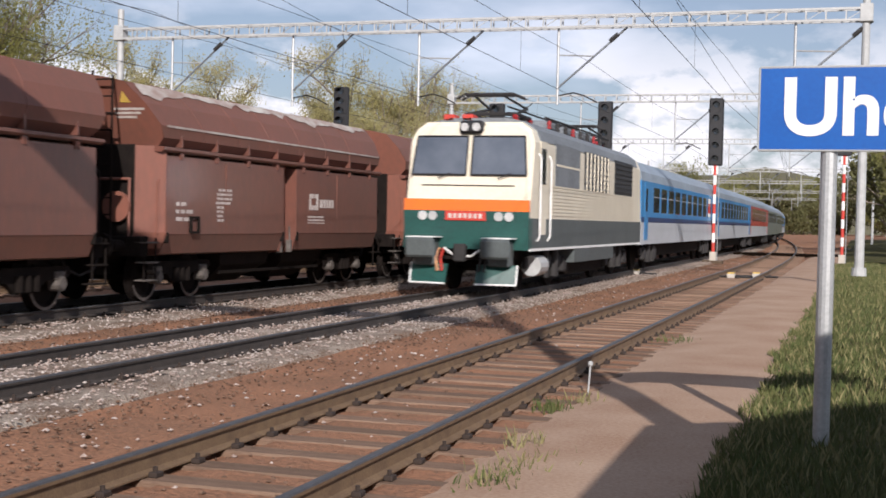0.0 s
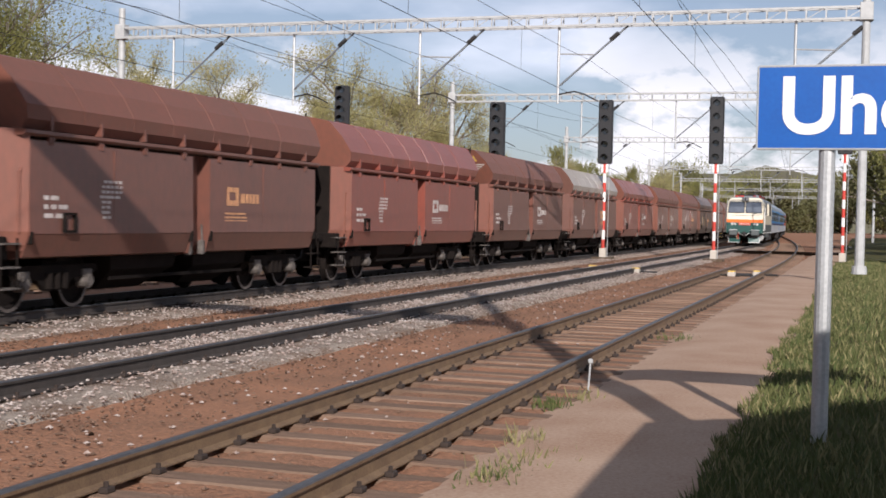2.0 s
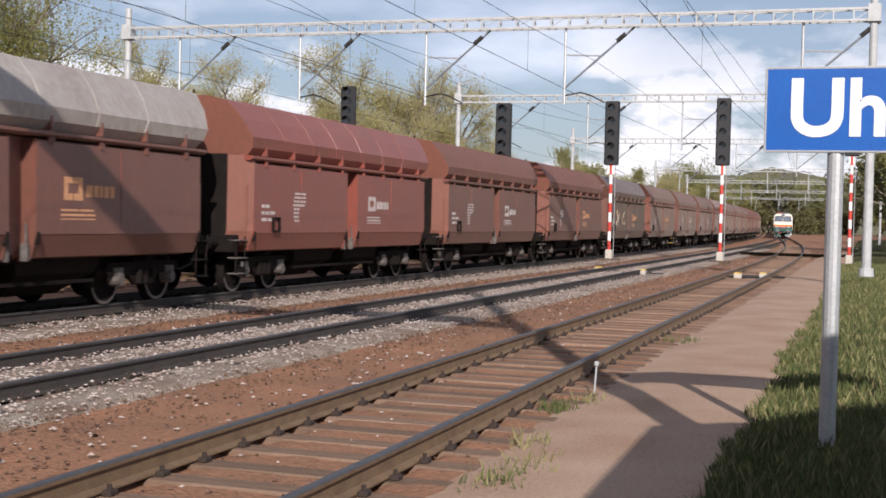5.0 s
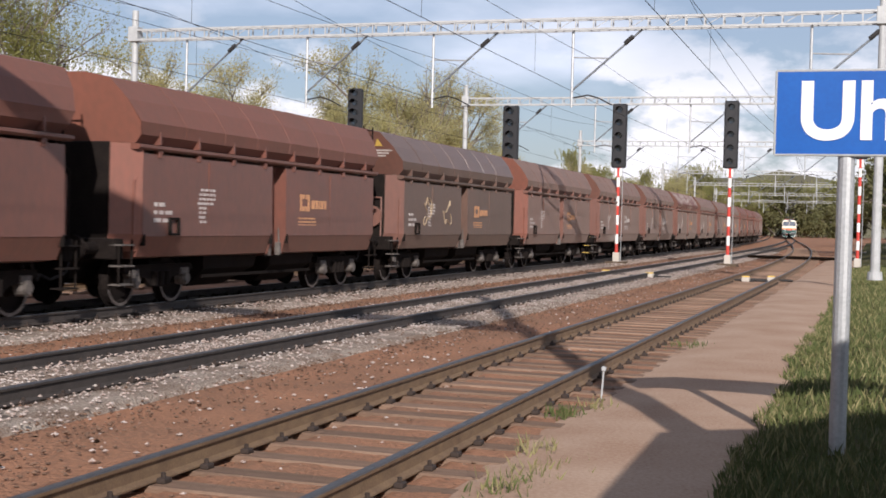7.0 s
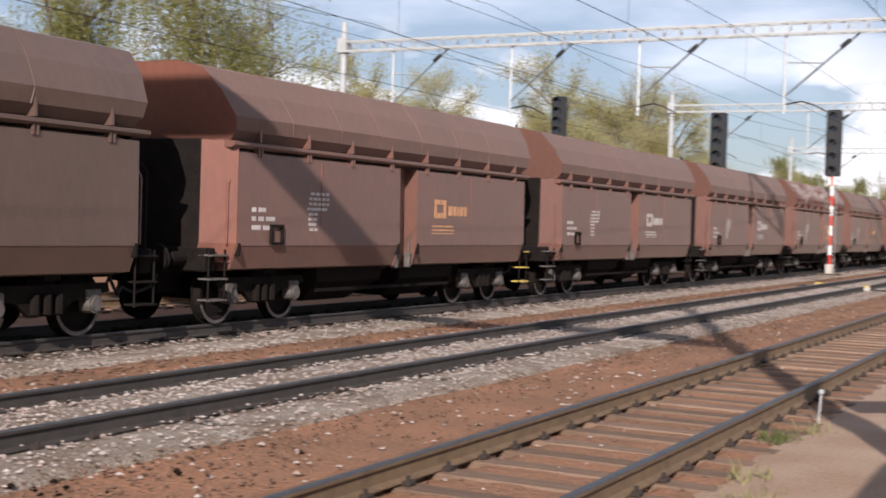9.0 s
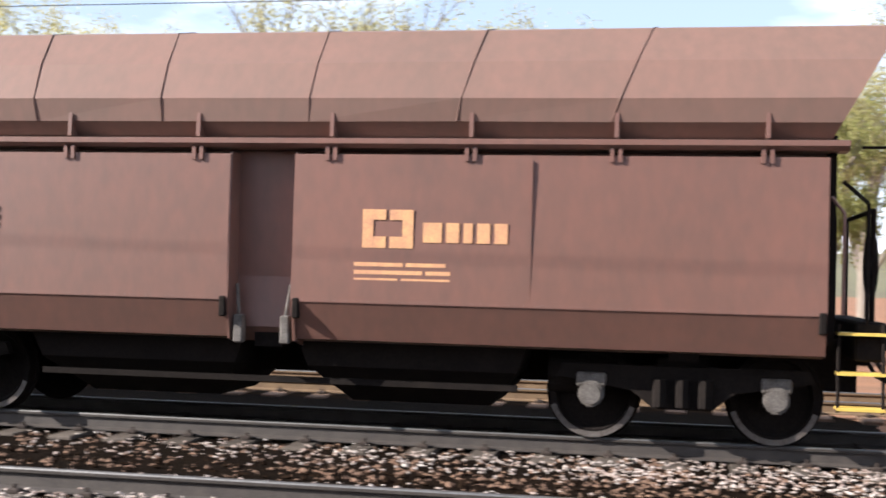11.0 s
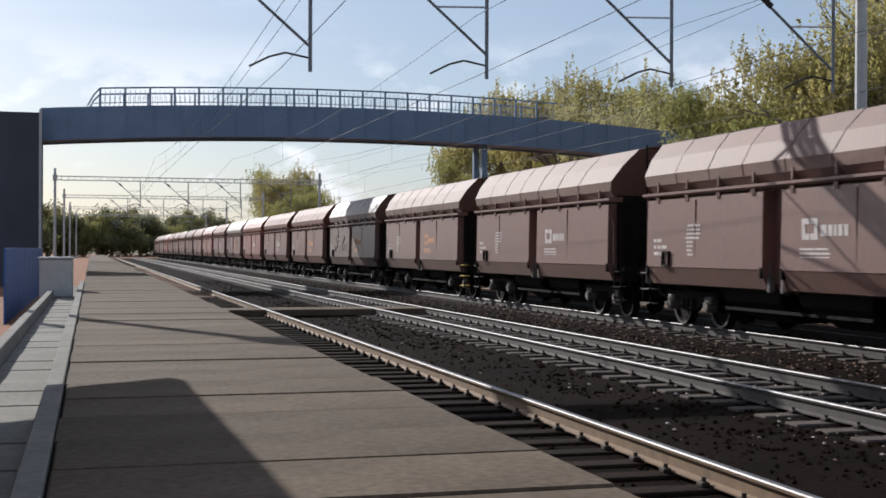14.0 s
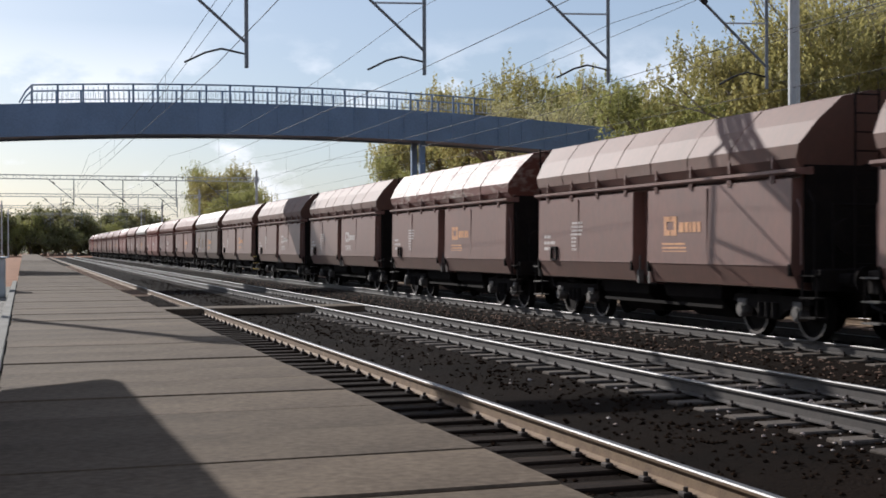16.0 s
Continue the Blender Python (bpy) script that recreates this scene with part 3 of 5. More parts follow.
def wagon(label, body_mat, hood_mat, end_mat, logo_mat, marks, step_mat=M_UNDER, patched=False, ladder=1):
    w = base("hopper_wagon", label, "freight wagon", "wagons of the freight train")
    bm = B()
    for s in (-1, 1):
        box(bm, s * 0.42 - 0.1, s * 0.42 + 0.1, -6.1, 6.1, 0.78, 1.02)
    box(bm, -1.3, 1.3, 5.85, 6.12, 0.86, 1.22, 0.02)
    box(bm, -1.3, 1.3, -6.12, -5.85, 0.86, 1.22, 0.02)
    for y in (-4.25, 0, 4.25):
        box(bm, -1.2, 1.2, y - 0.15, y + 0.15, 0.80, 1.0)
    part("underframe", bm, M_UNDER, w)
    # hopper body: sloped ends between the doors
    bm = B()
    prof = [(-5.6, 2.95), (5.6, 2.95), (5.55, 2.55), (3.7, 1.0), (-3.7, 1.0), (-5.55, 2.55)]
    v = [[bm.verts.new((x, y, z)) for y, z in prof] for x in (-1.16, 1.16)]
    bm.faces.new(v[0])
    bm.faces.new(v[1][::-1])
    for i in range(6):
        bm.faces.new((v[0][i], v[0][(i + 1) % 6], v[1][(i + 1) % 6], v[1][i]))
    bmesh.ops.recalc_face_normals(bm, faces=bm.faces)
    part("hopper_body", bm, body_mat, w)
    for x in (-1.30, 1.30):
        bm = B()
        e = 1 if x > 0 else -1  # folded plate, turned in at the corner
        pl = [(1.49, -5.585), (1.09, -6.0), (1.06, -5.97), (1.44, -5.56)]
        lo = [bm.verts.new((e * (a - 0.10), b, 1.0)) for a, b in pl]
        mid = [bm.verts.new((e * a, b, 1.30)) for a, b in pl]
        hi = [bm.verts.new((e * a, b, 2.86)) for a, b in pl]
        for ra, rb in ((lo, mid), (mid, hi)):
            for i in range(4):
                bm.faces.new((ra[i], ra[(i + 1) % 4], rb[(i + 1) % 4], rb[i]))
        bm.faces.new(lo)
        bm.faces.new(hi[::-1])
        bmesh.ops.recalc_face_normals(bm, faces=bm.faces)
        part("corner_plate", bm, end_mat, w)
        bm = B()
        line(bm, [(x, 5.95, 1.2), (x, 5.95, 2.3), (x * 0.97, 5.72, 2.5)], 0.022)
        part("end_handrail", bm, M_UNDER, w)
    # near-black panels added across both ends to stand in for their shade
    bm = B()
    box(bm, -1.27, 1.27, 5.60, 5.66, 1.0, 2.92)
    part("end_shade_panel", bm, M_UNDER, w)
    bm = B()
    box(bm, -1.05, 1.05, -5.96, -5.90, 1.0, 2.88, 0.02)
    part("end_shade_panel", bm, M_UNDER, w)
    # rails and brake wheel at a north end get their shade as colour
    rail_mat = end_mat if ladder < 0 else M_UNDER
    for x in (-1.0, 1.0):
        bm = B()
        tube(bm, (x, ladder * 6.04, 1.2), (x, ladder * 6.04, 2.27), 0.025)
        part("platform_post", bm, rail_mat, w)
    bm = B()
    tube(bm, (-1.0, ladder * 6.04, 2.25), (1.0, ladder * 6.04, 2.25), 0.025)
    part("platform_rail", bm, rail_mat, w)
    for k in range(3):
        bm = B()
        box(bm, -0.9 + 0.6 * k, -0.5 + 0.6 * k, 5.2, 5.6, 1.0, 2.3 - 0.3 * (k % 2), 0.05)
        part("brake_cylinder", bm, M_UNDER, w)
    for s in (-1, 1):
        for y0, y1 in ((-5.57, -0.36), (0.34, 5.57)):
            bm = B()
            prof = [(1.10, 2.70), (1.475, 2.70), (1.50, 1.26), (1.36, 0.90), (1.10, 0.86), (1.10, 1.26)]
            prism(bm, [(s * a, b) for a, b in prof], y0, y1)
            d = part("side_door", bm, body_mat, w)
            bm = B()
            for t in (0.46,):
                yy = y0 + (y1 - y0) * t
                box(bm, s * 1.487 - 0.012, s * 1.487 + 0.012, yy, yy + 0.02, 1.28, 2.65)
            box(bm, s * 1.497 - 0.012, s * 1.497 + 0.012, y0 + 0.02, y1 - 0.02, 1.265, 1.285)
            part("seam", bm, body_mat, d)
            for yy in (y0 + 0.04, y1 - 0.04):
                bm = B()
                box(bm, s * 1.47 - 0.05, s * 1.47 + 0.05, yy - 0.035, yy + 0.035, 1.10, 1.30, 0.012)
                part("door_latch", bm, M_UNDER, d)
        # central stanchion, folded plate between the two doors
        bm = B()
        prism(bm, [(s * 1.10, 2.74), (s * 1.22, 2.74), (s * 1.20, 1.5), (s * 1.26, 1.0), (s * 1.10, 0.85)], -0.36, 0.34)
        part("stanchion", bm, body_mat, w)
        for yy in (-0.36, 0.34):
            bm = B()  # flange at the door's edge, tapering out to a foot
            e = -1 if yy < 0 else 1
            v = [[bm.verts.new((s * a, yy + q, b)) for a, b in ((1.12, 2.72), (1.46, 2.72), (1.50, 1.28), (1.40, 0.88), (1.12, 0.82))] for q in (-0.015, 0.015)]
            bm.faces.new(v[0])
            bm.faces.new(v[1][::-1])
            for i in range(5):
                bm.faces.new((v[0][i], v[0][(i + 1) % 5], v[1][(i + 1) % 5], v[1][i]))
            bmesh.ops.recalc_face_normals(bm, faces=bm.faces)
            part("door_post", bm, body_mat, w)
            bm = B()
            box(bm, s * 1.36 - 0.06, s * 1.36 + 0.06, yy - e * 0.10 - 0.05, yy - e * 0.10 + 0.05, 0.84, 1.12, 0.015)
            tube(bm, (s * 1.38, yy - e * 0.10, 1.1), (s * 1.34, yy - e * 0.06, 1.42), 0.02, n=6)
            part("door_lock", bm, M_AXLE, w)
        # ledge along the eaves with hinges and gussets
        bm = B()
        prism(bm, [(s * 1.18, 2.76), (s * 1.47, 2.76), (s * 1.53, 2.80), (s * 1.53, 2.85), (s * 1.18, 2.89)], -5.75, 5.75)
        part("eaves_ledge", bm, body_mat, w)
        for k in range(8):
            y = -5.0 + 10.0 * k / 7
            bm = B()
            v = [bm.verts.new(p) for p in ((s * 1.22, y - 0.02, 2.87), (s * 1.50, y - 0.02, 2.87), (s * 1.49, y - 0.02, 3.10), (s * 1.22, y + 0.02, 2.87), (s * 1.50, y + 0.02, 2.87), (s * 1.49, y + 0.02, 3.10))]
            for q in ((0, 1, 2), (5, 4, 3), (0, 3, 4, 1), (1, 4, 5, 2), (2, 5, 3, 0)):
                bm.faces.new([v[i] for i in q])
            bmesh.ops.recalc_face_normals(bm, faces=bm.faces)
            box(bm, s * 1.45 - 0.05, s * 1.45 + 0.05, y - 0.06, y - 0.02, 2.64, 2.77)
            box(bm, s * 1.45 - 0.05, s * 1.45 + 0.05, y + 0.02, y + 0.06, 2.64, 2.77)
            part("hinge_bracket", bm, body_mat, w)
    # hood, flaring outwards at the ends
    bm = B()
    full = [(a, b) for a, b in HOOD] + [(-a, b) for a, b in HOOD[::-1]]
    rings = []
    ends = {2.88: 5.60, 3.02: 5.68, 3.24: 5.81, 3.62: 6.04, 3.98: 6.26, 4.08: 6.32}
    plain = {2.88: 5.60, 3.02: 5.64, 3.24: 5.70, 3.62: 5.80, 3.98: 5.90, 4.08: 5.93}
    reach = lambda c, b: c * (ends if c * ladder > 0 else plain)[b]  # the hood overhangs the ladder's end
    cuts = [-1, -0.72, -0.45, -0.2, 0.08, 0.35, 0.62, 1]
    for c in cuts:
        rings.append([bm.verts.new((a + random.uniform(-0.006, 0.006), reach(c, b), b + random.uniform(-0.005, 0.005))) for a, b in full])
    for p, q in zip(rings, rings[1:]):
        for i in range(len(full)):
            bm.faces.new((p[i], p[(i + 1) % len(full)], q[(i + 1) % len(full)], q[i]))
    bmesh.ops.recalc_face_normals(bm, faces=bm.faces)
    part("hood", bm, hood_mat, w, "folded steel hood with welded ribs")
    for s in (-1, 1):
        bm = B()
        v = [bm.verts.new((a, reach(s, b) + s * 0.002, b)) for a, b in full]
        bm.faces.new(v if s > 0 else v[::-1])
        # the south end takes the sunlit end colour, the north end the hood's
        part("hood_end", bm, end_mat if s < 0 else hood_mat, w)
    for c in cuts[1:-1]:
        for s in (-1, 1):
            bm = B()
            for (a, b), (a2, b2) in zip(HOOD[1:], HOOD[2:]):
                p, q = Vector((s * a, reach(c, b), b)), Vector((s * a2, reach(c, b2), b2))
                o = Vector((s * 0.004, 0, 0.003))
                tube(bm, p + o, q + o, 0.007, n=5)
            part("hood_rib", bm, hood_mat, w)
    if patched:  # whitened upper sheets with a ragged lower edge and pale drips along the seams
        for s in (-1, 1):
            bm = B()
            n, top, bot = 60, [], []
            for k in range(n + 1):
                u = -5.95 + 11.6 * k / n
                f = 0.45 + 0.5 * noise.noise((u * 0.5, s * 3.0, 1.7)) + 0.35 * noise.noise((u * 2.3, s, 4.0))
                f = min(max(f, 0.02), 0.97)
                top.append(bm.verts.new((s * 0.995, u, 3.985)))
                bot.append(bm.verts.new((s * (0.995 + 0.31 * f), u, 3.985 - 0.36 * f)))
            for k in range(n):
                bm.faces.new((top[k], top[k + 1], bot[k + 1], bot[k]) if s > 0 else (top[k + 1], top[k], bot[k], bot[k + 1]))
            part("whitened_sheet", bm, M_PATCH, w, "whitened flaking paint on the hood")
            bm = B()
            box(bm, s * 1.505 - 0.004, s * 1.505 + 0.004, -5.6, 5.6, 3.21, 3.25)
            part("pale_seam", bm, M_PATCH, w)
    # buffers, couplings, brake hoses, steps, ladder
    for e in (-1, 1):
        for s in (-1, 1):
            bm = B()
            tube(bm, (s * 0.875, e * 6.1, 1.05), (s * 0.875, e * 6.45, 1.05), 0.11, n=12)
            tube(bm, (s * 0.875, e * 6.45, 1.05), (s * 0.875, e * 6.70, 1.05), 0.085, n=12)
            tube(bm, (s * 0.875, e * 6.70, 1.05), (s * 0.875, e * 6.74, 1.05), 0.23, 0.21, n=16)
            part("buffer", bm, M_UNDER, w)
            bm = B()
            line(bm, [(s * 1.40, e * 5.72, 1.28), (s * 1.40, e * 5.72, 2.2), (s * 1.40, e * 5.60, 2.35)], 0.018)
            part("grab_rail", bm, body_mat if e > 0 else end_mat, w)
            for z in (0.42, 0.74, 1.10):
                bm = B()
                box(bm, s * 1.30 - 0.12, s * 1.30 + 0.12, e * 5.68, e * 6.12, z, z + 0.025)
                part("step", bm, step_mat if e > 0 else M_AXLE, w)
            bm = B()
            for y in (5.69, 6.10):
                line(bm, [(s * 1.36, e * y, 0.40), (s * 1.36, e * y, 1.2)], 0.018)
            part("step_hanger", bm, M_UNDER, w)
        bm = B()
        tube(bm, (0, e * 6.1, 1.0), (0, e * 6.75, 0.98), 0.05, n=8)
        box(bm, -0.09, 0.09, e * 6.4 - 0.05, e * 6.4 + 0.05, 0.85, 1.1)
        part("coupling", bm, M_UNDER, w)
        for x in (-0.45, 0.45):
            bm = B()
            line(bm, [(x, e * 6.12, 0.9), (x, e * 6.3, 0.62), (x * 0.7, e * 6.55, 0.5), (x * 0.5, e * 6.75, 0.6)], 0.025)
            part("brake_hose", bm, M_DARK, w)
    bm = B()
    for x in (0.40, 0.85):
        line(bm, [(x, ladder * 6.42, 0.9), (x, ladder * 6.42, 4.08)], 0.022)
    for k in range(11):
        line(bm, [(0.40, ladder * 6.42, 1.0 + 0.3 * k), (0.85, ladder * 6.42, 1.0 + 0.3 * k)], 0.015)
    for z in (1.1, 2.9):
        line(bm, [(0.40, ladder * 6.42, z), (0.40, ladder * 6.0, z)], 0.015)
    part("ladder", bm, M_UNDER, w)
    # warning triangle and writing on the sloping end of the hood
    if ladder < 0:
        slope = lambda z: ladder * (5.81 + (z - 3.24) * 0.607 + 0.012)
        bm = B()
        bm.faces.new([bm.verts.new((x, slope(z), z)) for x, z in ((1.0, 3.62), (0.78, 3.62), (0.89, 3.82))])
        part("warning_triangle", bm, M_YELLOW, w, "yellow warning triangle")
        bm = B()
        for k in range(3):
            z = 3.53 - 0.07 * k
            bm.faces.new([bm.verts.new((x, slope(q), q)) for x, q in ((1.25 - 0.1 * k, z), (0.62, z), (0.62, z - 0.04), (1.25 - 0.1 * k, z - 0.04))])
        tagged(part("warning_writing", bm, M_LETTER, w), kind="stuff")
    bm = B()
    tube(bm, (0.75, ladder * 6.02, 1.75), (0.75, ladder * 6.09, 1.75), 0.28, n=18)
    part("hand_brake_wheel", bm, end_mat if ladder < 0 else M_UNDER, w)
    # solid chutes and sill, added to block sunlit ground and darken the underside
    for y0, y1 in ((-2.75, -0.25), (0.25, 2.75)):  # discharge chutes narrowing to the rails
        bm = B()
        v = [[bm.verts.new((x, y, z)) for x, y in ((-a, y0 + q), (a, y0 + q), (a, y1 - q), (-a, y1 - q))] for a, q, z in ((1.16, 0, 1.0), (1.1, 0.15, 0.62), (0.55, 0.5, 0.24))]
        for ra, rb in zip(v, v[1:]):
            for i in range(4):
                bm.faces.new((ra[i], ra[(i + 1) % 4], rb[(i + 1) % 4], rb[i]))
        bm.faces.new(v[0])
        bm.faces.new(v[2][::-1])
        bmesh.ops.recalc_face_normals(bm, faces=bm.faces)
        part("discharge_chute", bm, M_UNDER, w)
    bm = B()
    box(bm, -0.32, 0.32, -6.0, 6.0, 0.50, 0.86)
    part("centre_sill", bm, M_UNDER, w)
    bm = B()
    tube(bm, (0.75, 2.9, 0.62), (0.75, 3.3, 0.62), 0.20, n=14)
    part("air_tank", bm, M_UNDER, w)
    for x in (-1.05, 1.05):
        bm = B()
        box(bm, x - 0.03, x + 0.03, -2.6, 2.6, 0.44, 0.50)
        part("brake_rod", bm, M_UNDER, w)
    bogie(w, -4.25)
    bogie(w, 4.25)
    # writing on the side towards the platform
    X = 1.492
    y, z = 1.06, 2.12
    for a, b in ((0, 1), (0.52, -1)):  # two brackets facing one another
        bm = B()
        v = [[bm.verts.new((X + d, y + a + b * p, z + q)) for p, q in ((0, 0.05), (0.24, 0.05), (0.24, -0.05), (0.11, -0.05), (0.11, -0.21), (0.24, -0.21), (0.24, -0.32), (0, -0.32))] for d in (0, 0.004)]
        for ring in v:
            bm.faces.new((ring[0], ring[1], ring[2], ring[3]))
            bm.faces.new((ring[0], ring[3], ring[4], ring[7]))
            bm.faces.new((ring[4], ring[5], ring[6], ring[7]))
        for n in range(8):
            bm.faces.new((v[0][n], v[0][(n + 1) % 8], v[1][(n + 1) % 8], v[1][n]))
        bmesh.ops.recalc_face_normals(bm, faces=bm.faces)
        part("emblem", bm, logo_mat, w, "angular railway emblem")
    bars(w, "name_mark", [(0.60, 0.19, 0.13, 0.09, 0.13, 0.13)], X, 1.08, 2.05, 0.1, logo_mat, gap=1.9)
    bars(w, "small_writing", [(0, 0.5, 0.4), (0, 0.7, 0.25), (0, 0.45, 0.5), (0, 0.8, 0.2)], X, 0.98, 1.66, 0.075, logo_mat)
    bars(w, "number_plate", [(0.0, 0.12, 0.2), (0, 0.12, 0.15, 0.25), (0, 0.25, 0.3), (0, 0.3)], X, -5.2, 1.86, 0.14, marks)
    bars(w, "load_table", [(0.1, 0.12, 0.12, 0.12, 0.1), (0.05, 0.1, 0.1, 0.1, 0.1, 0.08), (0.05, 0.1, 0.1, 0.1, 0.1, 0.08), (0.0, 0.62), (0.05, 0.14, 0.1), (0.05, 0.1, 0.12), (0.05, 0.24), (0.08, 0.12, 0.1), (0.08, 0.1, 0.1), (0.08, 0.26)], X, -3.6, 2.15, 0.085, marks, gap=0.55)
    bars(w, "small_plate", [(0, 0.45)], X, 4.95, 1.46, 0.12, marks, gap=0.8)
    bm = B()
    for a in ((-4.70, -4.66, 1.28, 1.60), (-4.40, -4.36, 1.28, 1.60), (-4.66, -4.40, 1.28, 1.32), (-4.66, -4.40, 1.56, 1.60)):
        box(bm, X - 0.01, X + 0.06, a[0], a[1], a[2], a[3])
    holder = part("document_box", bm, M_UNDER, w, "small dark framed document holder")
    bm = B()
    box(bm, X - 0.008, X + 0.012, -4.66, -4.40, 1.32, 1.56)
    part("backing", bm, body_mat, holder)
    w.scale = (1, 0.957, 1)
    return w


def chain_wagons():
    """Wagons by paint; those marked with ladder=-1 run ladder end first."""
    return (
        wagon("oxide-brown steel hopper wagon with a folded hood", M_WBROWN, M_HBROWN, M_WEND, M_LETTER, M_LETTER),
        wagon("red-oxide steel hopper wagon with a folded hood", M_WRED, M_WRED, M_WEND, M_LETTER, M_LETTER),
        wagon("brown steel hopper wagon with faded orange lettering", M_WBROWN, M_HBROWN, M_WEND, M_ORANGE, M_LETTER),
        wagon("brown steel hopper wagon with a bleached grey hood", M_WBROWN, M_WGREY, M_WHAZE, M_ORANGE, M_LETTER),
        wagon("brown steel hopper wagon with a peeling hood", M_WHAZE, M_HWORN, M_WHAZE, M_ORANGE, M_LETTER),
        wagon("brown steel hopper wagon with a whitened hood top", M_WBROWN, M_HBROWN, M_WEND, M_LETTER, M_LETTER, patched=True, ladder=-1),
        wagon("greyish brown steel hopper wagon with bright yellow steps", M_WHAZE, M_HHAZE, M_WEND, M_ORANGE, M_LETTER, M_YELLOW),
        wagon("greyish brown steel hopper wagon with white lettering", M_WHAZE, M_HHAZE, M_WHAZE, M_LETTER, M_LETTER),
        wagon("greyish brown steel hopper wagon with orange lettering", M_WHAZE, M_HHAZE, M_WHAZE, M_ORANGE, M_LETTER),
        wagon("oxide-brown hopper wagon with a warning triangle on its end", M_WBROWN, M_HBROWN, M_WEND, M_LETTER, M_LETTER, ladder=-1),
        wagon("brown steel hopper wagon with sprayed scrawls and faded orange lettering", M_WOLIVE, M_WOLIVE, M_WHAZE, M_ORANGE, M_LETTER, ladder=-1),
    )


WAGONS = []
kinds = chain_wagons()
PLAN = {-10: 5, -9: 2, -8: 2, -7: 1, -6: 9, -5: 3, -4: 1, -3: 0, -2: 2, -1: 10, 0: 6, 1: 7, 2: 7, 3: 4, 4: 8, 5: 8, 6: 8}
used = set()
for k in range(-24, 11):
    i = PLAN.get(k, (0, 2, 7, 1, 2, 0, 7, 2)[k % 8])
    y = 12.9 * k
    if i in used:
        ob = copy_thing(kinds[i], on_track(T3, y + 150))
    else:
        ob = kinds[i]
        used.add(i)
    WAGONS.append((y, ob))
    if k == -1:
        for j in range(2):
            bm, pts = B(), []
            for q in range(34):
                a = q * 0.42
                pts.append((1.503, -3.55 + 1.75 * j + 0.34 * math.sin(a * 0.9 + j) + 0.10 * math.sin(2.3 * a), 1.92 + 0.30 * math.cos(a * 0.57 + 2 * j) + 0.10 * math.cos(2.9 * a)))
            cable_run(bm, pts, 0.014, n=5)
            part("graffiti", bm, M_SCRAWL, ob, "pale tan sprayed scrawl")


# ---- passenger train ----
# the pale grey base stands in for sky mirrored in the glass
M_SCREEN = mat("sky_reflecting_windscreen", (0.20, 0.22, 0.25), (0.12, 0.14, 0.17), 0.12, 0.45, scale=0.6, fine=2, bump=0, spec=0.9)
M_CREAM = mat("cream_paint", (0.72, 0.66, 0.53), (0.60, 0.54, 0.42), 0.42, scale=1.2, fine=14, bump=0.03, amount=0.35)
M_LORANGE = mat("orange_band_paint", (0.80, 0.17, 0.02), (0.68, 0.15, 0.03), 0.42, scale=1.2, fine=14, bump=0.02)
M_LGREEN = mat("dark_green_paint", (0.012, 0.075, 0.062), (0.012, 0.05, 0.045), 0.45, scale=1.2, fine=14, bump=0.03)
M_LGREY = mat("grey_green_paint", (0.085, 0.10, 0.10), (0.06, 0.07, 0.07), 0.5, scale=1.0, fine=14, bump=0.05)
M_LROOF = mat("grey_roof_paint", (0.20, 0.22, 0.24), (0.12, 0.13, 0.14), 0.6, scale=1.0, fine=14, bump=0.1)
M_NAVY = mat("navy_stripe_paint", (0.012, 0.035, 0.14), (0.01, 0.03, 0.11), 0.35, scale=0.8, fine=14, bump=0.02)
M_CBLUE = mat("coach_blue_paint", (0.035, 0.24, 0.52), (0.03, 0.19, 0.44), 0.35, scale=0.8, fine=14, bump=0.02)
M_CGREY = mat("coach_pale_grey_paint", (0.50, 0.53, 0.56), (0.40, 0.42, 0.44), 0.4, scale=0.8, fine=14, bump=0.02)
M_CROOF = mat("coach_silver_roof", (0.30, 0.36, 0.42), (0.22, 0.26, 0.31), 0.5, 0.2, scale=0.8, fine=10, bump=0.1)
M_CRED = mat("coach_red_paint", (0.42, 0.05, 0.03), (0.33, 0.05, 0.035), 0.4, bump=0.02)
M_CGREEN = mat("coach_olive_paint", (0.13, 0.16, 0.13), (0.10, 0.12, 0.10), 0.45, bump=0.02)
M_LAMP = mat("headlight_glass", (0.62, 0.62, 0.60), (0.4, 0.4, 0.4), 0.15, bump=0)
M_REDLENS = mat("red_lens", (0.30, 0.02, 0.02), rough=0.15, bump=0)


def shell(bm, prof, y0, y1, nose=0.0, nz=None):
    """Body with a slightly raked front at y0."""
    r0 = [bm.verts.new((x, y0 + (nose * max(0, z - 1.9) / 2.0), z)) for x, z in prof]
    r1 = [bm.verts.new((x, y1 - (nose * max(0, z - 1.9) / 2.0), z)) for x, z in prof]
    k = len(prof)
    for i in range(k):
        bm.faces.new((r0[i], r0[(i + 1) % k], r1[(i + 1) % k], r1[i]))
    bm.faces.new(r0[::-1])
    bm.faces.new(r1)
    bmesh.ops.recalc_face_normals(bm, faces=bm.faces)


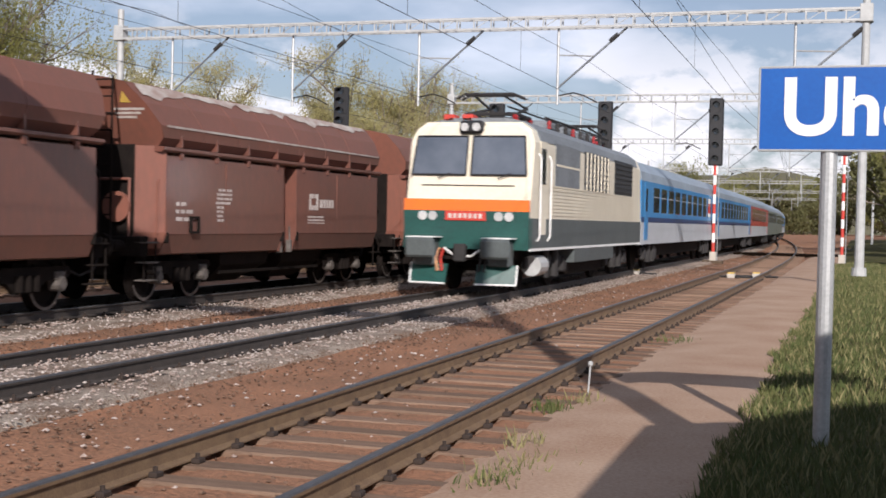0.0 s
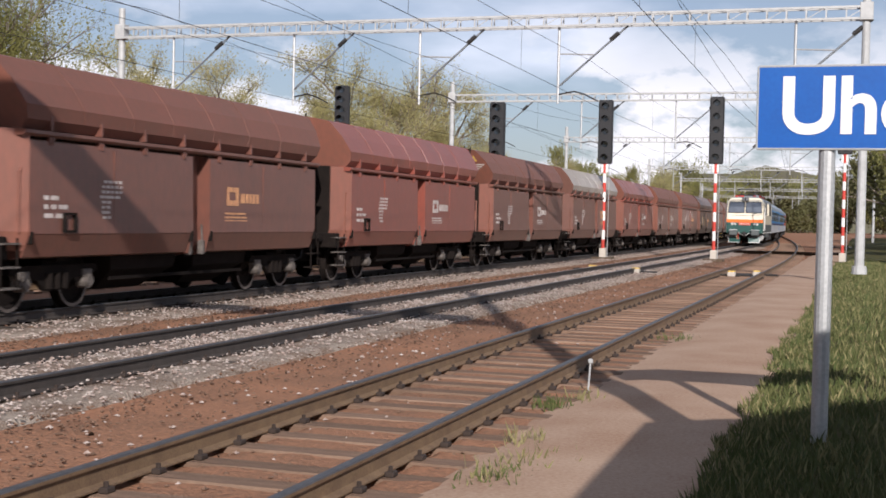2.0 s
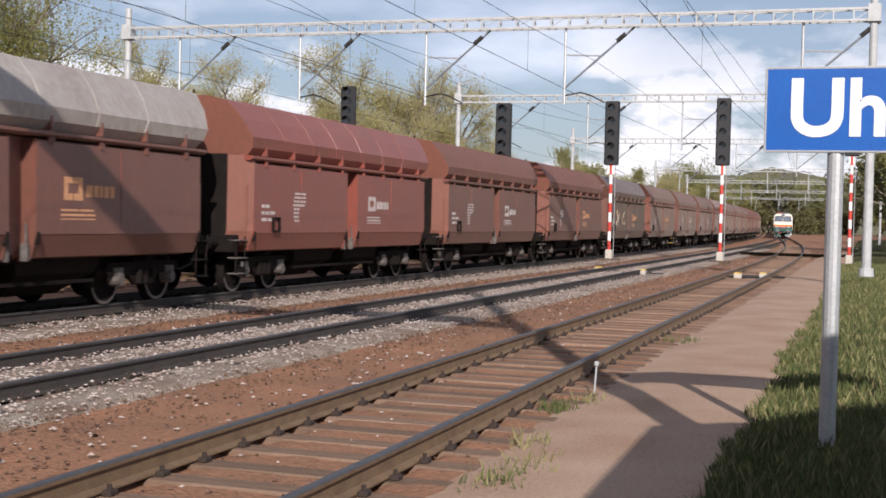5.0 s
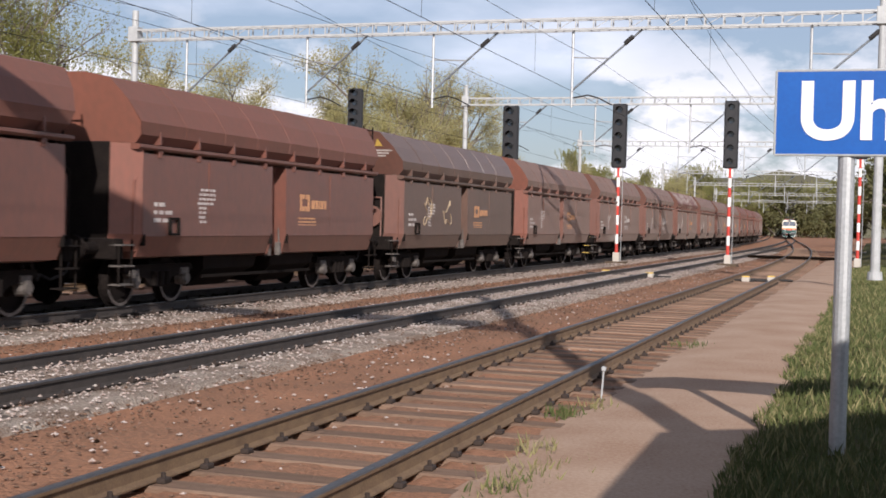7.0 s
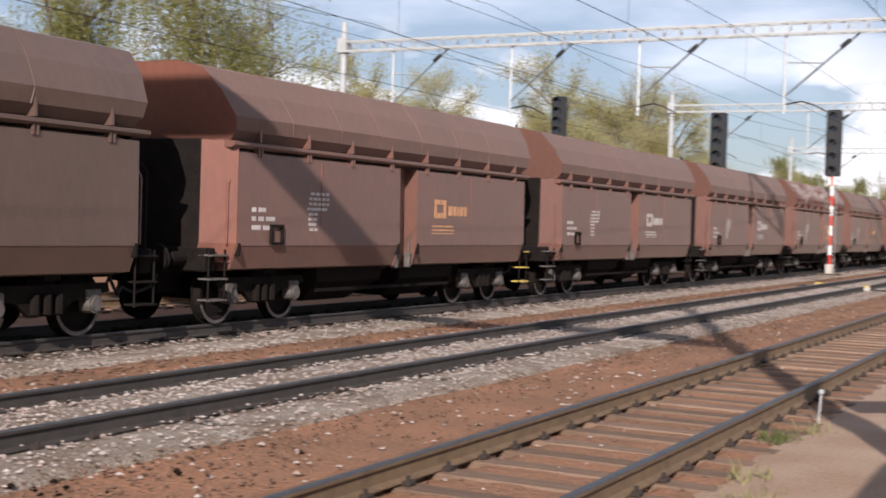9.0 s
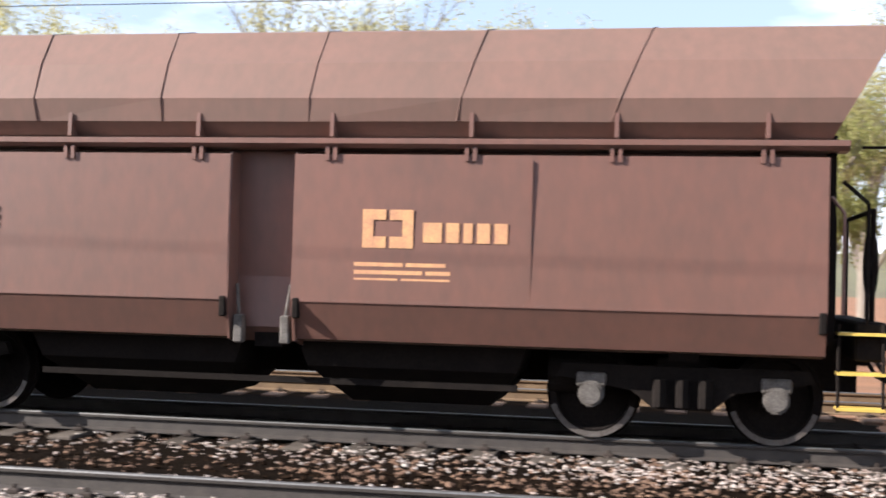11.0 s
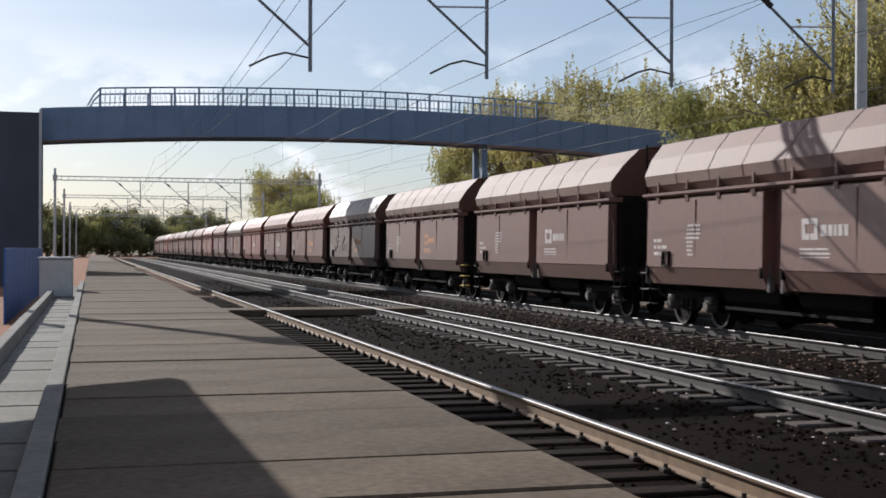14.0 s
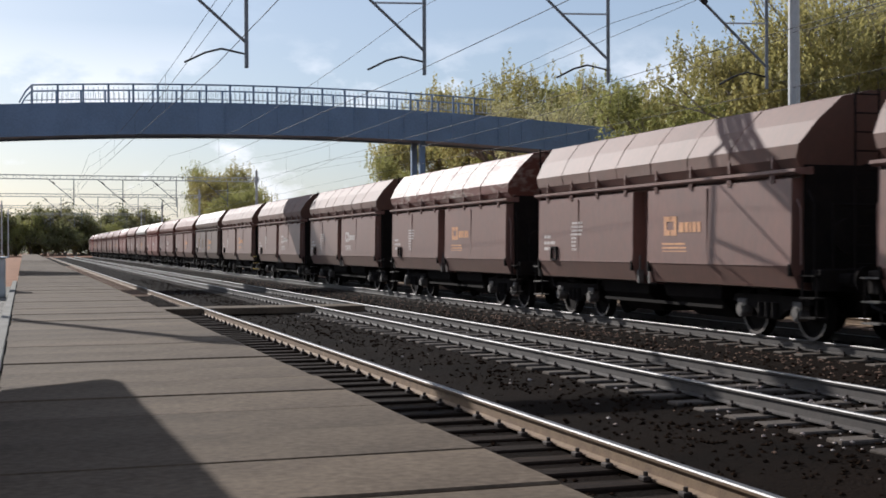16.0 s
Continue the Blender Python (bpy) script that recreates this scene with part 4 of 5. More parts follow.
def big_bogie(parent, y, wb=1.6, name="bogie"):
    bm = B()
    for s in (-1, 1):
        box(bm, s * 1.12 - 0.06, s * 1.12 + 0.06, -wb - 0.55, wb + 0.55, 0.55, 0.82, 0.03)
        for o in (-wb, wb):
            box(bm, s * 1.16 - 0.1, s * 1.16 + 0.1, o - 0.2, o + 0.2, 0.38, 0.78, 0.04)
        tube(bm, (s * 1.2, -0.5, 0.3), (s * 1.2, -0.5, 0.95), 0.12, n=10)
        tube(bm, (s * 1.2, 0.5, 0.3), (s * 1.2, 0.5, 0.95), 0.12, n=10)
    box(bm, -1.0, 1.0, -0.4, 0.4, 0.4, 0.85)
    bg = part(name, bm, M_DARK, parent)
    bg.location = (0, y, 0)
    for o in (-wb, wb):
        bm = B()
        for s in (-1, 1):
            tube(bm, (s * 0.69, 0, 0.6), (s * 0.82, 0, 0.6), 0.6, n=22)
        tube(bm, (-0.7, 0, 0.6), (0.7, 0, 0.6), 0.1)
        part("wheelset", bm, M_UNDER, bg).location = (0, o, 0)
    return bg


def locomotive():
    """Electric locomotive; the origin is on the rails under its front, the body runs to +y."""
    L = 15.3
    lo = base("electric_locomotive", "cream and dark green electric locomotive with an orange band", "locomotive")
    h = 1.47
    up = [(-h, 1.72), (h, 1.72), (h, 3.45), (h - 0.10, 3.72), (h - 0.35, 3.90), (-(h - 0.35), 3.90), (-(h - 0.10), 3.72), (-h, 3.45)]
    bm = B()
    shell(bm, up, 0.0, L, 0.42)
    bmesh.ops.bevel(bm, geom=[e for e in bm.edges if len({round(v.co.y, 1) < 1 for v in e.verts}) == 1 and max(v.co.y for v in e.verts) < 0.6], offset=0.11, segments=3, affect="EDGES")
    part("upper_body", bm, M_CREAM, lo)
    bm = B()
    box(bm, -h - 0.004, h + 0.004, -0.010, 0.10, 1.86, 2.12, 0.0)
    part("front_band", bm, M_LORANGE, lo, "orange band round the front")
    bm = B()
    shell(bm, [(-h, 1.0), (h, 1.0), (h, 1.72), (-h, 1.72)], 0.004, 0.35)
    box(bm, -h - 0.003, h + 0.003, -0.006, 0.08, 1.66, 1.858)
    part("front_apron", bm, M_LGREEN, lo)
    bm = B()
    shell(bm, [(-h, 1.0), (h, 1.0), (h, 1.72), (-h, 1.72)], 0.352, L)
    box(bm, -h, h, 4.9, 10.4, 0.62, 1.0)
    part("lower_body", bm, M_LGREY, lo)
    bm = B()
    prism(bm, [(-h - 0.004, 3.50), (-h + 0.08, 3.75), (-h + 0.36, 3.94), (-0.7, 4.03), (0.7, 4.03), (h - 0.36, 3.94), (h - 0.08, 3.75), (h + 0.004, 3.50)], 0.95, L - 0.95)
    part("roof", bm, M_LROOF, lo)
    for x0, x1 in ((-1.36, -0.06), (0.06, 1.36)):
        bm = B()
        v = [bm.verts.new(p) for p in ((x0, 0.145, 2.68), (x1, 0.145, 2.68), (x1 - (0.09 if x1 > 1 else 0), 0.315, 3.56), (x0 + (0.09 if x0 < -1 else 0), 0.315, 3.56))]
        w = [bm.verts.new(u.co + Vector((0, 0.08, 0))) for u in v]
        bm.faces.new(v)
        bm.faces.new(w[::-1])
        for i in range(4):
            bm.faces.new((v[i], v[(i + 1) % 4], w[(i + 1) % 4], w[i]))
        bmesh.ops.recalc_face_normals(bm, faces=bm.faces)
        wd = part("windscreen", bm, M_SCREEN, lo)
        bm = B()
        q = [u.co for u in wd.data.vertices[:4]]
        for i in range(4):
            tube(bm, q[i] + Vector((0, -0.004, 0)), q[(i + 1) % 4] + Vector((0, -0.004, 0)), 0.022, n=6)
        part("gasket", bm, M_BLACK, wd)
        bm = B()
        xm = (x0 + x1) / 2
        line(bm, [(xm, 0.09, 2.60), (xm + 0.30, 0.11, 2.72)], 0.014)
        part("wiper", bm, M_BLACK, wd)
    bm = B()
    box(bm, -0.28, 0.28, 0.24, 0.55, 3.62, 3.92, 0.06)
    lamp = part("lamp_housing", bm, M_BLACK, lo)
    for x in (-0.14, 0.14):
        bm = B()
        tube(bm, (x, 0.25, 3.77), (x, 0.225, 3.77), 0.095, n=16)
        part("headlight", bm, M_LAMP, lamp)
    for s in (-1, 1):
        for o in (0.0, 0.24):
            bm = B()
            tube(bm, (s * (0.78 + o), 0.02, 1.74), (s * (0.78 + o), -0.03, 1.74), 0.105, n=16)
            part("marker_light", bm, M_LAMP if o else M_PALE, lo)
    bm = B()
    box(bm, -0.48, 0.48, -0.024, -0.004, 1.64, 1.85, 0.006)
    pl = part("number_board", bm, M_RED, lo)
    bm = B()
    for k in range(7):
        x = -0.4 + 0.12 * k
        box(bm, x, x + 0.07, -0.029, -0.024, 1.69, 1.80)
    part("number_bars", bm, M_LETTER, pl)
    bm = B()
    box(bm, -1.1, 1.1, 0.11, 0.135, 2.43, 2.45)
    part("front_seam", bm, M_DARK, lo)
    # side: door, handrails, louvres, windows
    for s in (-1, 1):
        X = s * h
        bm = B()
        box(bm, X - 0.01, X + 0.01, 0.95, 1.62, 1.35, 3.5)
        dr = part("cab_door", bm, M_CREAM, lo)
        bm = B()
        box(bm, X - 0.02, X + 0.02, 1.05, 1.5, 2.5, 3.35, 0.02)
        part("door_window", bm, M_GLASS, dr)
        for y in (0.78, 1.80):
            bm = B()
            line(bm, [(X + s * 0.01, y, 1.2), (X + s * 0.07, y, 1.3), (X + s * 0.07, y, 3.1), (X + s * 0.01, y, 3.2)], 0.025)
            part("handrail", bm, M_WHITE, lo)
        for y0, y1, m in ((2.5, 5.3, M_LROOF), (5.9, 9.4, M_BLACK), (10.3, 13.4, M_BLACK)):
            bm = B()
            box(bm, X - 0.02, X + 0.012, y0, y1, 2.5, 3.55, 0.02)
            g = part("grille", bm, m, lo)
            if m is M_LROOF:  # two dull panes with a bar between
                bm = B()
                box(bm, X - 0.02, X + 0.02, y0 + 0.1, y1 - 0.1, 3.0, 3.05)
                part("bar", bm, M_CREAM, g)
                continue
            for k in range(7):
                z = 2.58 + 0.14 * k
                bm = B()
                box(bm, X - 0.01, X + s * 0.03 + 0.006, y0 + 0.05, y1 - 0.05, z, z + 0.03)
                part("louvre", bm, M_LROOF if y0 < 8 else M_DARK, g)
            for k in range(7 if y0 < 8 else 0):
                y = y0 + 0.25 + (y1 - y0 - 0.5) * k / 6
                bm = B()
                box(bm, X - 0.01, X + s * 0.04 + 0.006, y - 0.025, y + 0.025, 2.52, 3.53)
                part("upright", bm, M_CREAM, g)
        for k in range(9):
            z = 1.80 + 0.085 * k
            bm = B()
            box(bm, X - 0.014, X + 0.014, 2.2, L - 1.6, z, z + 0.04)
            part("side_rib", bm, M_CREAM, lo)
        bm = B()
        box(bm, X - 0.015, X + 0.015, 0.1, L - 0.1, 0.98, 1.04)
        part("sill_line", bm, M_WHITE, lo)
        bm = B()
        tube(bm, (s * 1.25, 1.2, 0.62), (s * 1.25, 2.0, 0.62), 0.24, n=14)
        part("air_tank", bm, M_PALE, lo)
    # front end: buffers, coupler, snow plough
    for s in (-1, 1):
        bm = B()
        tube(bm, (s * 0.875, 0.1, 1.05), (s * 0.875, -0.55, 1.05), 0.13, n=14)
        box(bm, s * 0.875 - 0.34, s * 0.875 + 0.34, -0.66, -0.56, 0.80, 1.24, 0.05)
        box(bm, s * 0.875 - 0.26, s * 0.875 + 0.26, -0.3, 0.05, 0.62, 1.2, 0.04)
        part("buffer", bm, M_LGREY, lo)
        bm = B()
        box(bm, s * 0.875 - 0.34, s * 0.875 + 0.34, -0.57, 0.0, 1.245, 1.27)
        part("buffer_step", bm, M_WHITE, lo)
        bm = B()
        v = [bm.verts.new(p) for p in ((s * 0.35, -0.35, 0.22), (s * 1.25, -0.15, 0.22), (s * 1.25, -0.05, 0.66), (s * 0.35, -0.15, 0.66))]
        w = [bm.verts.new(u.co + Vector((0, 0.05, 0))) for u in v]
        bm.faces.new(v)
        bm.faces.new(w[::-1])
        for i in range(4):
            bm.faces.new((v[i], v[(i + 1) % 4], w[(i + 1) % 4], w[i]))
        bmesh.ops.recalc_face_normals(bm, faces=bm.faces)
        pg = part("snow_plough", bm, M_LGREEN, lo)
        bm = B()
        q = [u.co + Vector((0, -0.01, 0)) for u in pg.data.vertices[:4]]
        line(bm, [q[0], q[1], q[2]], 0.022)
        part("white_edge", bm, M_WHITE, pg)
    bm = B()
    tube(bm, (0, 0.1, 1.05), (0, -0.45, 1.0), 0.07)
    box(bm, -0.14, 0.14, -0.45, -0.28, 0.72, 1.12, 0.03)
    part("coupler", bm, M_DARK, lo)
    for x in (-0.62, -0.5, 0.45, 0.58):
        bm = B()
        line(bm, [(x, 0.0, 1.0), (x, -0.22, 0.8), (x * 0.9, -0.25, 0.5)], 0.03)
        part("brake_hose", bm, M_RED if x == -0.5 else (M_ORANGE if x == -0.62 else M_DARK), lo)
    bm = B()
    line(bm, [(-0.45, -0.12, 1.02), (-0.2, -0.14, 0.84), (0.2, -0.14, 0.84), (0.45, -0.12, 1.02)], 0.025)
    part("grab_bar", bm, M_WHITE, lo)
    # roof gear
    for y in (2.6, 12.4):
        bm = B()
        line(bm, [(-0.6, y - 0.7, 4.2), (0.6, y - 0.7, 4.2), (0.6, y + 0.7, 4.2), (-0.6, y + 0.7, 4.2), (-0.6, y - 0.7, 4.2)], 0.05)
        pg = part("pantograph", bm, M_DARK, lo)
        for x in (-0.6, 0.6):
            bm = B()
            tube(bm, (x, y - 0.7, 4.2), (x * 0.8, y + 0.9, 4.45), 0.035, n=6)
            part("lower_arm", bm, M_DARK, pg)
            bm = B()
            tube(bm, (x * 0.8, y + 0.9, 4.45), (x * 0.6, y - 0.9, 4.62), 0.03, n=6)
            part("upper_arm", bm, M_DARK, pg)
        for o in (-0.9, -0.5):
            bm = B()
            line(bm, [(-0.8, y + o, 4.56), (-0.6, y + o, 4.66), (0.6, y + o, 4.66), (0.8, y + o, 4.56)], 0.035)
            part("contact_strip", bm, M_DARK, pg)
        for x in (-0.6, 0.6):
            for o in (-0.7, 0.7):
                bm = B()
                for q in range(3):
                    tube(bm, (x, y + o, 3.98 + 0.07 * q), (x, y + o, 4.05 + 0.07 * q), 0.09, 0.05, n=10)
                part("insulator", bm, M_REDLENS, lo)
    for k in range(9):
        y = 3.9 + 0.95 * k
        for x in (-0.95, 0.95):
            bm = B()
            for q in range(3):
                tube(bm, (x, y, 3.9 + 0.1 * q), (x, y, 4.0 + 0.1 * q), 0.07, 0.04, n=8)
            part("insulator", bm, M_DARK if k % 3 else M_REDLENS, lo)
    for x in (-0.95, 0.95):
        bm = B()
        line(bm, [(x, 3.5, 4.24), (x, 7.0, 4.26), (x * 0.6, 7.6, 4.36), (x, 8.2, 4.26), (x, 11.9, 4.24)], 0.03)
        part("bus_bar", bm, M_DARK, lo)
    for y in (5.0, 7.2, 9.4):
        bm = B()
        box(bm, -0.8, 0.8, y - 0.7, y + 0.7, 4.0, 4.25, 0.06)
        part("roof_box", bm, M_LROOF, lo)
    bm = B()
    line(bm, [(0.5, 1.6, 4.35), (0.5, 13.4, 4.35)], 0.025)
    part("roof_conductor", bm, M_DARK, lo)
    for x in (-0.75, -0.3):
        bm = B()
        box(bm, x - 0.14, x + 0.14, 0.95, 1.35, 3.95, 4.12, 0.03)
        part("horn_box", bm, M_RED, lo)
    bm = B()
    box(bm, -1.2, 1.2, 5.3, 10.0, 0.28, 1.0, 0.06)
    part("transformer_tank", bm, M_UNDER, lo)
    bm = B()
    box(bm, -1.0, 1.0, 0.3, L - 0.3, 0.75, 1.0)
    part("underframe", bm, M_UNDER, lo)
    big_bogie(lo, 3.2)
    big_bogie(lo, L - 3.2)
    return lo


def coach(label, lower, upper, band, roof):
    """Passenger coach; the origin is on the rails under its near end."""
    L = 24.3
    c = base("passenger_coach", label, "railway coach", "coaches of the passenger train")
    h = 1.41
    bm = B()
    shell(bm, [(-h, 0.95), (h, 0.95), (h, 1.75), (-h, 1.75)], 0, L)
    part("lower_body", bm, lower, c)
    bm = B()
    shell(bm, [(-h, 1.75), (h, 1.75), (h, 3.15), (-h, 3.15)], 0, L)
    part("upper_body", bm, upper, c)
    bm = B()
    prism(bm, [(-h, 3.15), (-h + 0.05, 3.45), (-0.95, 3.85), (0, 4.02), (0.95, 3.85), (h - 0.05, 3.45), (h, 3.15)], 0, L)
    part("roof", bm, roof, c)
    for s in (-1, 1):
        bm = B()
        box(bm, s * h - 0.008, s * h + 0.008, 0.05, L - 0.05, 1.72, 1.90)
        part("band", bm, band, c)
        for k in range(10):
            y = 2.7 + k * 1.93
            bm = B()
            box(bm, s * h - 0.012, s * h + 0.012, y, y + 1.35, 2.08, 2.98, 0.01)
            wn_ = part("window", bm, M_GLASS, c)
            bm = B()
            box(bm, s * h - 0.016, s * h + 0.016, y, y + 1.35, 2.62, 2.65)
            part("window_bar", bm, M_PALE, wn_)
        for y in (0.7, L - 1.5):
            bm = B()
            box(bm, s * h - 0.012, s * h + 0.012, y, y + 0.8, 1.1, 3.1, 0.01)
            d = part("door", bm, upper, c)
            bm = B()
            box(bm, s * h - 0.02, s * h + 0.02, y + 0.2, y + 0.6, 2.1, 2.9, 0.01)
            part("door_window", bm, M_GLASS, d)
    bm = B()
    box(bm, -1.1, 1.1, 5.2, 19, 0.45, 0.95, 0.05)
    part("underframe_box", bm, M_UNDER, c)
    for y in (0, L):
        bm = B()
        box(bm, -0.7, 0.7, y - 0.22, y + 0.22, 1.0, 3.3, 0.08)
        part("gangway", bm, M_DARK, c)
    big_bogie(c, 3.3, 1.25)
    big_bogie(c, L - 3.3, 1.25)
    return c


LOCO = locomotive()
cb = coach("blue and pale grey passenger coach with a silver roof", M_CGREY, M_CBLUE, M_NAVY, M_CROOF)
cr = coach("red and grey passenger coach", M_CGREY, M_CRED, M_CRED, M_CROOF)
cg = coach("olive green passenger coach", M_CGREEN, M_CGREEN, M_CGREEN, M_CROOF)
COACHES = [(15.75, cb), (15.75 + 24.75, copy_thing(cb, pose(0, 60, 0))), (15.75 + 2 * 24.75, cr), (15.75 + 3 * 24.75, cg),
           (15.75 + 4 * 24.75, copy_thing(cg, pose(0, 90, 0))), (15.75 + 5 * 24.75, copy_thing(cb, pose(0, 120, 0))), (15.75 + 6 * 24.75, copy_thing(cg, pose(0, 150, 0)))]


# ---- overhead line ----
def lattice_beam(bm, x0, x1, y, z, h=0.36, d=0.32, t=0.03):
    for dz in (0, h):
        for dy in (-d / 2, d / 2):
            box(bm, x0, x1, y + dy - t, y + dy + t, z + dz - t - 0.005, z + dz + t + 0.005)
    n = int((x1 - x0) / 0.6)
    for k in range(n):
        xa = x0 + (x1 - x0) * k / n
        xb = x0 + (x1 - x0) * (k + 1) / n
        for dy in (-d / 2, d / 2):
            box(bm, xa - 0.02, xa + 0.02, y + dy - 0.02, y + dy + 0.02, z, z + h)
        tube(bm, (xa, y - d / 2, z + h), (xb, y + d / 2, z + h), 0.018, n=4)
        if k % 2:
            tube(bm, (xa, y - d / 2, z), (xb, y - d / 2, z + h), 0.016, n=4)


def portal(y, x0, x1, tracks, side=1, tall=9.2, z=8.1, foot=-0.2, heavy=0.03):
    p = base("catenary_portal", "pale grey steel catenary portal with hanging wire supports", "catenary portal", "portals of the overhead line")
    for x in (x0, x1):
        bm = B()
        tube(bm, (x, y, foot), (x, y, tall), 0.12 + heavy, 0.09 + heavy, n=12)
        box(bm, x - 0.2, x + 0.2, y - 0.2, y + 0.2, z - 0.06, z + 0.5, 0.02)
        tube(bm, (x, y, foot - 0.1), (x, y, foot + 0.15), 0.24, 0.22, n=12)
        part("mast", bm, M_PALE, p)
    bm = B()
    lattice_beam(bm, x0, x1, y, z, t=heavy)
    part("lattice_beam", bm, M_PALE, p)
    for c in tracks:
        x = c + bend(y) - 0.75 * side
        bm = B()
        tube(bm, (x, y, z), (x, y, 5.55), 0.045, n=8)
        part("dropper_post", bm, M_LROOF if y < 0 else M_GALV, p)
        bm = B()
        tube(bm, (x, y, 6.1), (x + side * 2.3, y, z - 0.02), 0.035, n=8)
        part("brace", bm, M_LROOF, p)
        bm = B()
        tube(bm, (x + side * 1.72, y, 7.62), (x + side * 2.0, y, 7.86), 0.075, n=8)
        part("insulator", bm, M_DARK, p)
        bm = B()
        tube(bm, (x, y, 7.2), (x + side * 1.25, y, 7.15), 0.025, n=6)
        part("stay", bm, M_GALV, p)
        bm = B()
        line(bm, [(x, y, 5.85), (x + side * 0.55, y, 5.95), (x + side * 0.9, y, 5.85), (x + side * 1.35, y, 5.62)], 0.025)
        part("steady_arm", bm, M_DARK, p)
    return p


TR = (T1, T2, T3, T4)
portal(41.4, -26.3, 0.1, (-23.35, -18.5, -13.75, -8.85, -1.25), foot=0.3)
portal(67, -21.5, 3.0, TR)
for y in (100, 150, 190, 240, 300):
    b_ = bend(y)
    portal(y, -22 + b_, 3.2 + b_, TR, z=8.0)
portal(-27.7, -18.7, 3.4, (-4.0, -8.1, -12.75, -17.15), side=1, heavy=0.05)
for y in (-125, -168, -215, -260):
    b_ = bend(y)
    portal(y, -22 + b_, 3.2 + b_, TR, side=1)
portal(5.1, -22, 1.07, (T4, T3), z=9.4, tall=14.0, heavy=0.075)

PORTALS = [-260, -215, -168, -125, -76, -27.7, 5.1, 41.4, 67, 100, 150, 190, 240, 300]
for c, name in zip(TR, ("near", "middle", "freight", "far")):
    wsys = base("overhead_wire", "thin dark contact wire and messenger wire over the " + name + " track", "overhead wire", "overhead wires")
    bm = B()
    pts = [(track_x(c, y) + 0.2 * (-1) ** i, y, 5.6) for i, y in enumerate(PORTALS)]
    cable_run(bm, pts, 0.008)
    part("contact_wire", bm, M_WIRE, wsys)
    bm = B()
    seg = []
    for (xa, ya, _), (xb, yb, _) in zip(pts, pts[1:]):
        sag = 0.9 * ((yb - ya) / 60) ** 2
        for k in range(8):
            s = k / 8
            seg.append((xa + (xb - xa) * s, ya + (yb - ya) * s, 7.0 - 4 * sag * s * (1 - s)))
    cable_run(bm, seg, 0.007)
    part("messenger_wire", bm, M_WIRE, wsys)
    bm = B()
    for (xa, ya, _), (xb, yb, _) in zip(pts, pts[1:]):
        sag = 0.9 * ((yb - ya) / 60) ** 2
        n = max(2, int((yb - ya) / 9))
        for k in range(1, n):
            s = k / n
            x, y = xa + (xb - xa) * s, ya + (yb - ya) * s
            line(bm, [(x, y, 5.6), (x, y, 7.0 - 4 * sag * s * (1 - s))], 0.005, n=4)
    tagged(part("hanger_wire", bm, M_WIRE, wsys), kind="stuff")
feeder = base("feeder_cables", "dark feeder cables strung along the masts", "cable")
for x, z in ((-20.2, 9.6), (-25, 9.1), (-6.0, 9.3)):
    bm = B()
    ys = [-260, -125, -27.7, 41.4, 100, 190, 300]
    run = []
    for a, b in zip(ys, ys[1:]):
        run += ([(x + bend(a + (b - a) * k / 8), a + (b - a) * k / 8, z - 1.0 * 4 * (k / 8) * (1 - k / 8)) for k in range(8)])
    cable_run(bm, run, 0.010)
    part("cable", bm, M_WIRE, feeder)


# ---- signals, sign, lineside things ----
def signal(x, y, top, low, striped=True):
    s = base("light_signal", "tall dark colour-light signal on a red and white banded post", "railway signal", "signals across the tracks", m=pose(x, y, -0.15))
    top, low = top + 0.15, low + 0.15
    bm = B()
    w = 0.36
    box(bm, -w, w, -0.12, 0.14, low, top, 0.06)
    hd = part("signal_head", bm, M_BLACK, s)
    n = 5
    for k in range(n):
        z = low + (top - low) * (k + 0.5) / n
        bm = B()
        tube(bm, (0, -0.12, z), (0, -0.135, z), 0.13, n=14)
        part("lens", bm, M_GLASS, hd)
        bm = B()
        ring = []
        for q in range(9):
            a = math.pi * q / 8
            ring.append((math.cos(a) * 0.17, math.sin(a) * 0.17))
        a0 = [bm.verts.new((u, -0.12, z + v)) for u, v in ring]
        a1 = [bm.verts.new((u, -0.40, z + v)) for u, v in ring]
        for q in range(8):
            bm.faces.new((a0[q], a0[q + 1], a1[q + 1], a1[q]))
        part("hood", bm, M_BLACK, hd)
    m = low
    bands = int(m / 0.45)
    for k in range(bands):
        bm = B()
        tube(bm, (0, 0, m * k / bands), (0, 0, m * (k + 1) / bands), 0.085, n=12)
        part("post_band", bm, M_RED if k % 2 else M_WHITE, s)
    bm = B()
    box(bm, -0.16, 0.16, -0.14, 0.14, -0.1, 0.5, 0.02)
    part("base_box", bm, M_WALL, s)
    bm = B()
    box(bm, -0.5, 0.5, -0.4, 0.4, -0.12, 0.06, 0.03)
    part("footing", bm, M_CONCRETE, s)
    bm = B()
    box(bm, -0.16, 0.16, -0.06, 0.0, low - 0.42, low - 0.04, 0.01)
    pl = part("plate", bm, M_WHITE, s)
    bm = B()
    line(bm, [(0.18, 0.2, 0), (0.18, 0.2, low + 0.2)], 0.02)
    part("ladder_rail", bm, M_GALV, s)
    return s


signal(-11.95, 62.1, 7.66, 4.51)
signal(-6.87, 65.0, 8.06, 4.68)
signal(-0.70, 66.8, 8.0, 5.3)
signal(-15.5, 55.0, 6.91, 4.3)
signal(-23.05, 55.0, 7.74, 5.5)

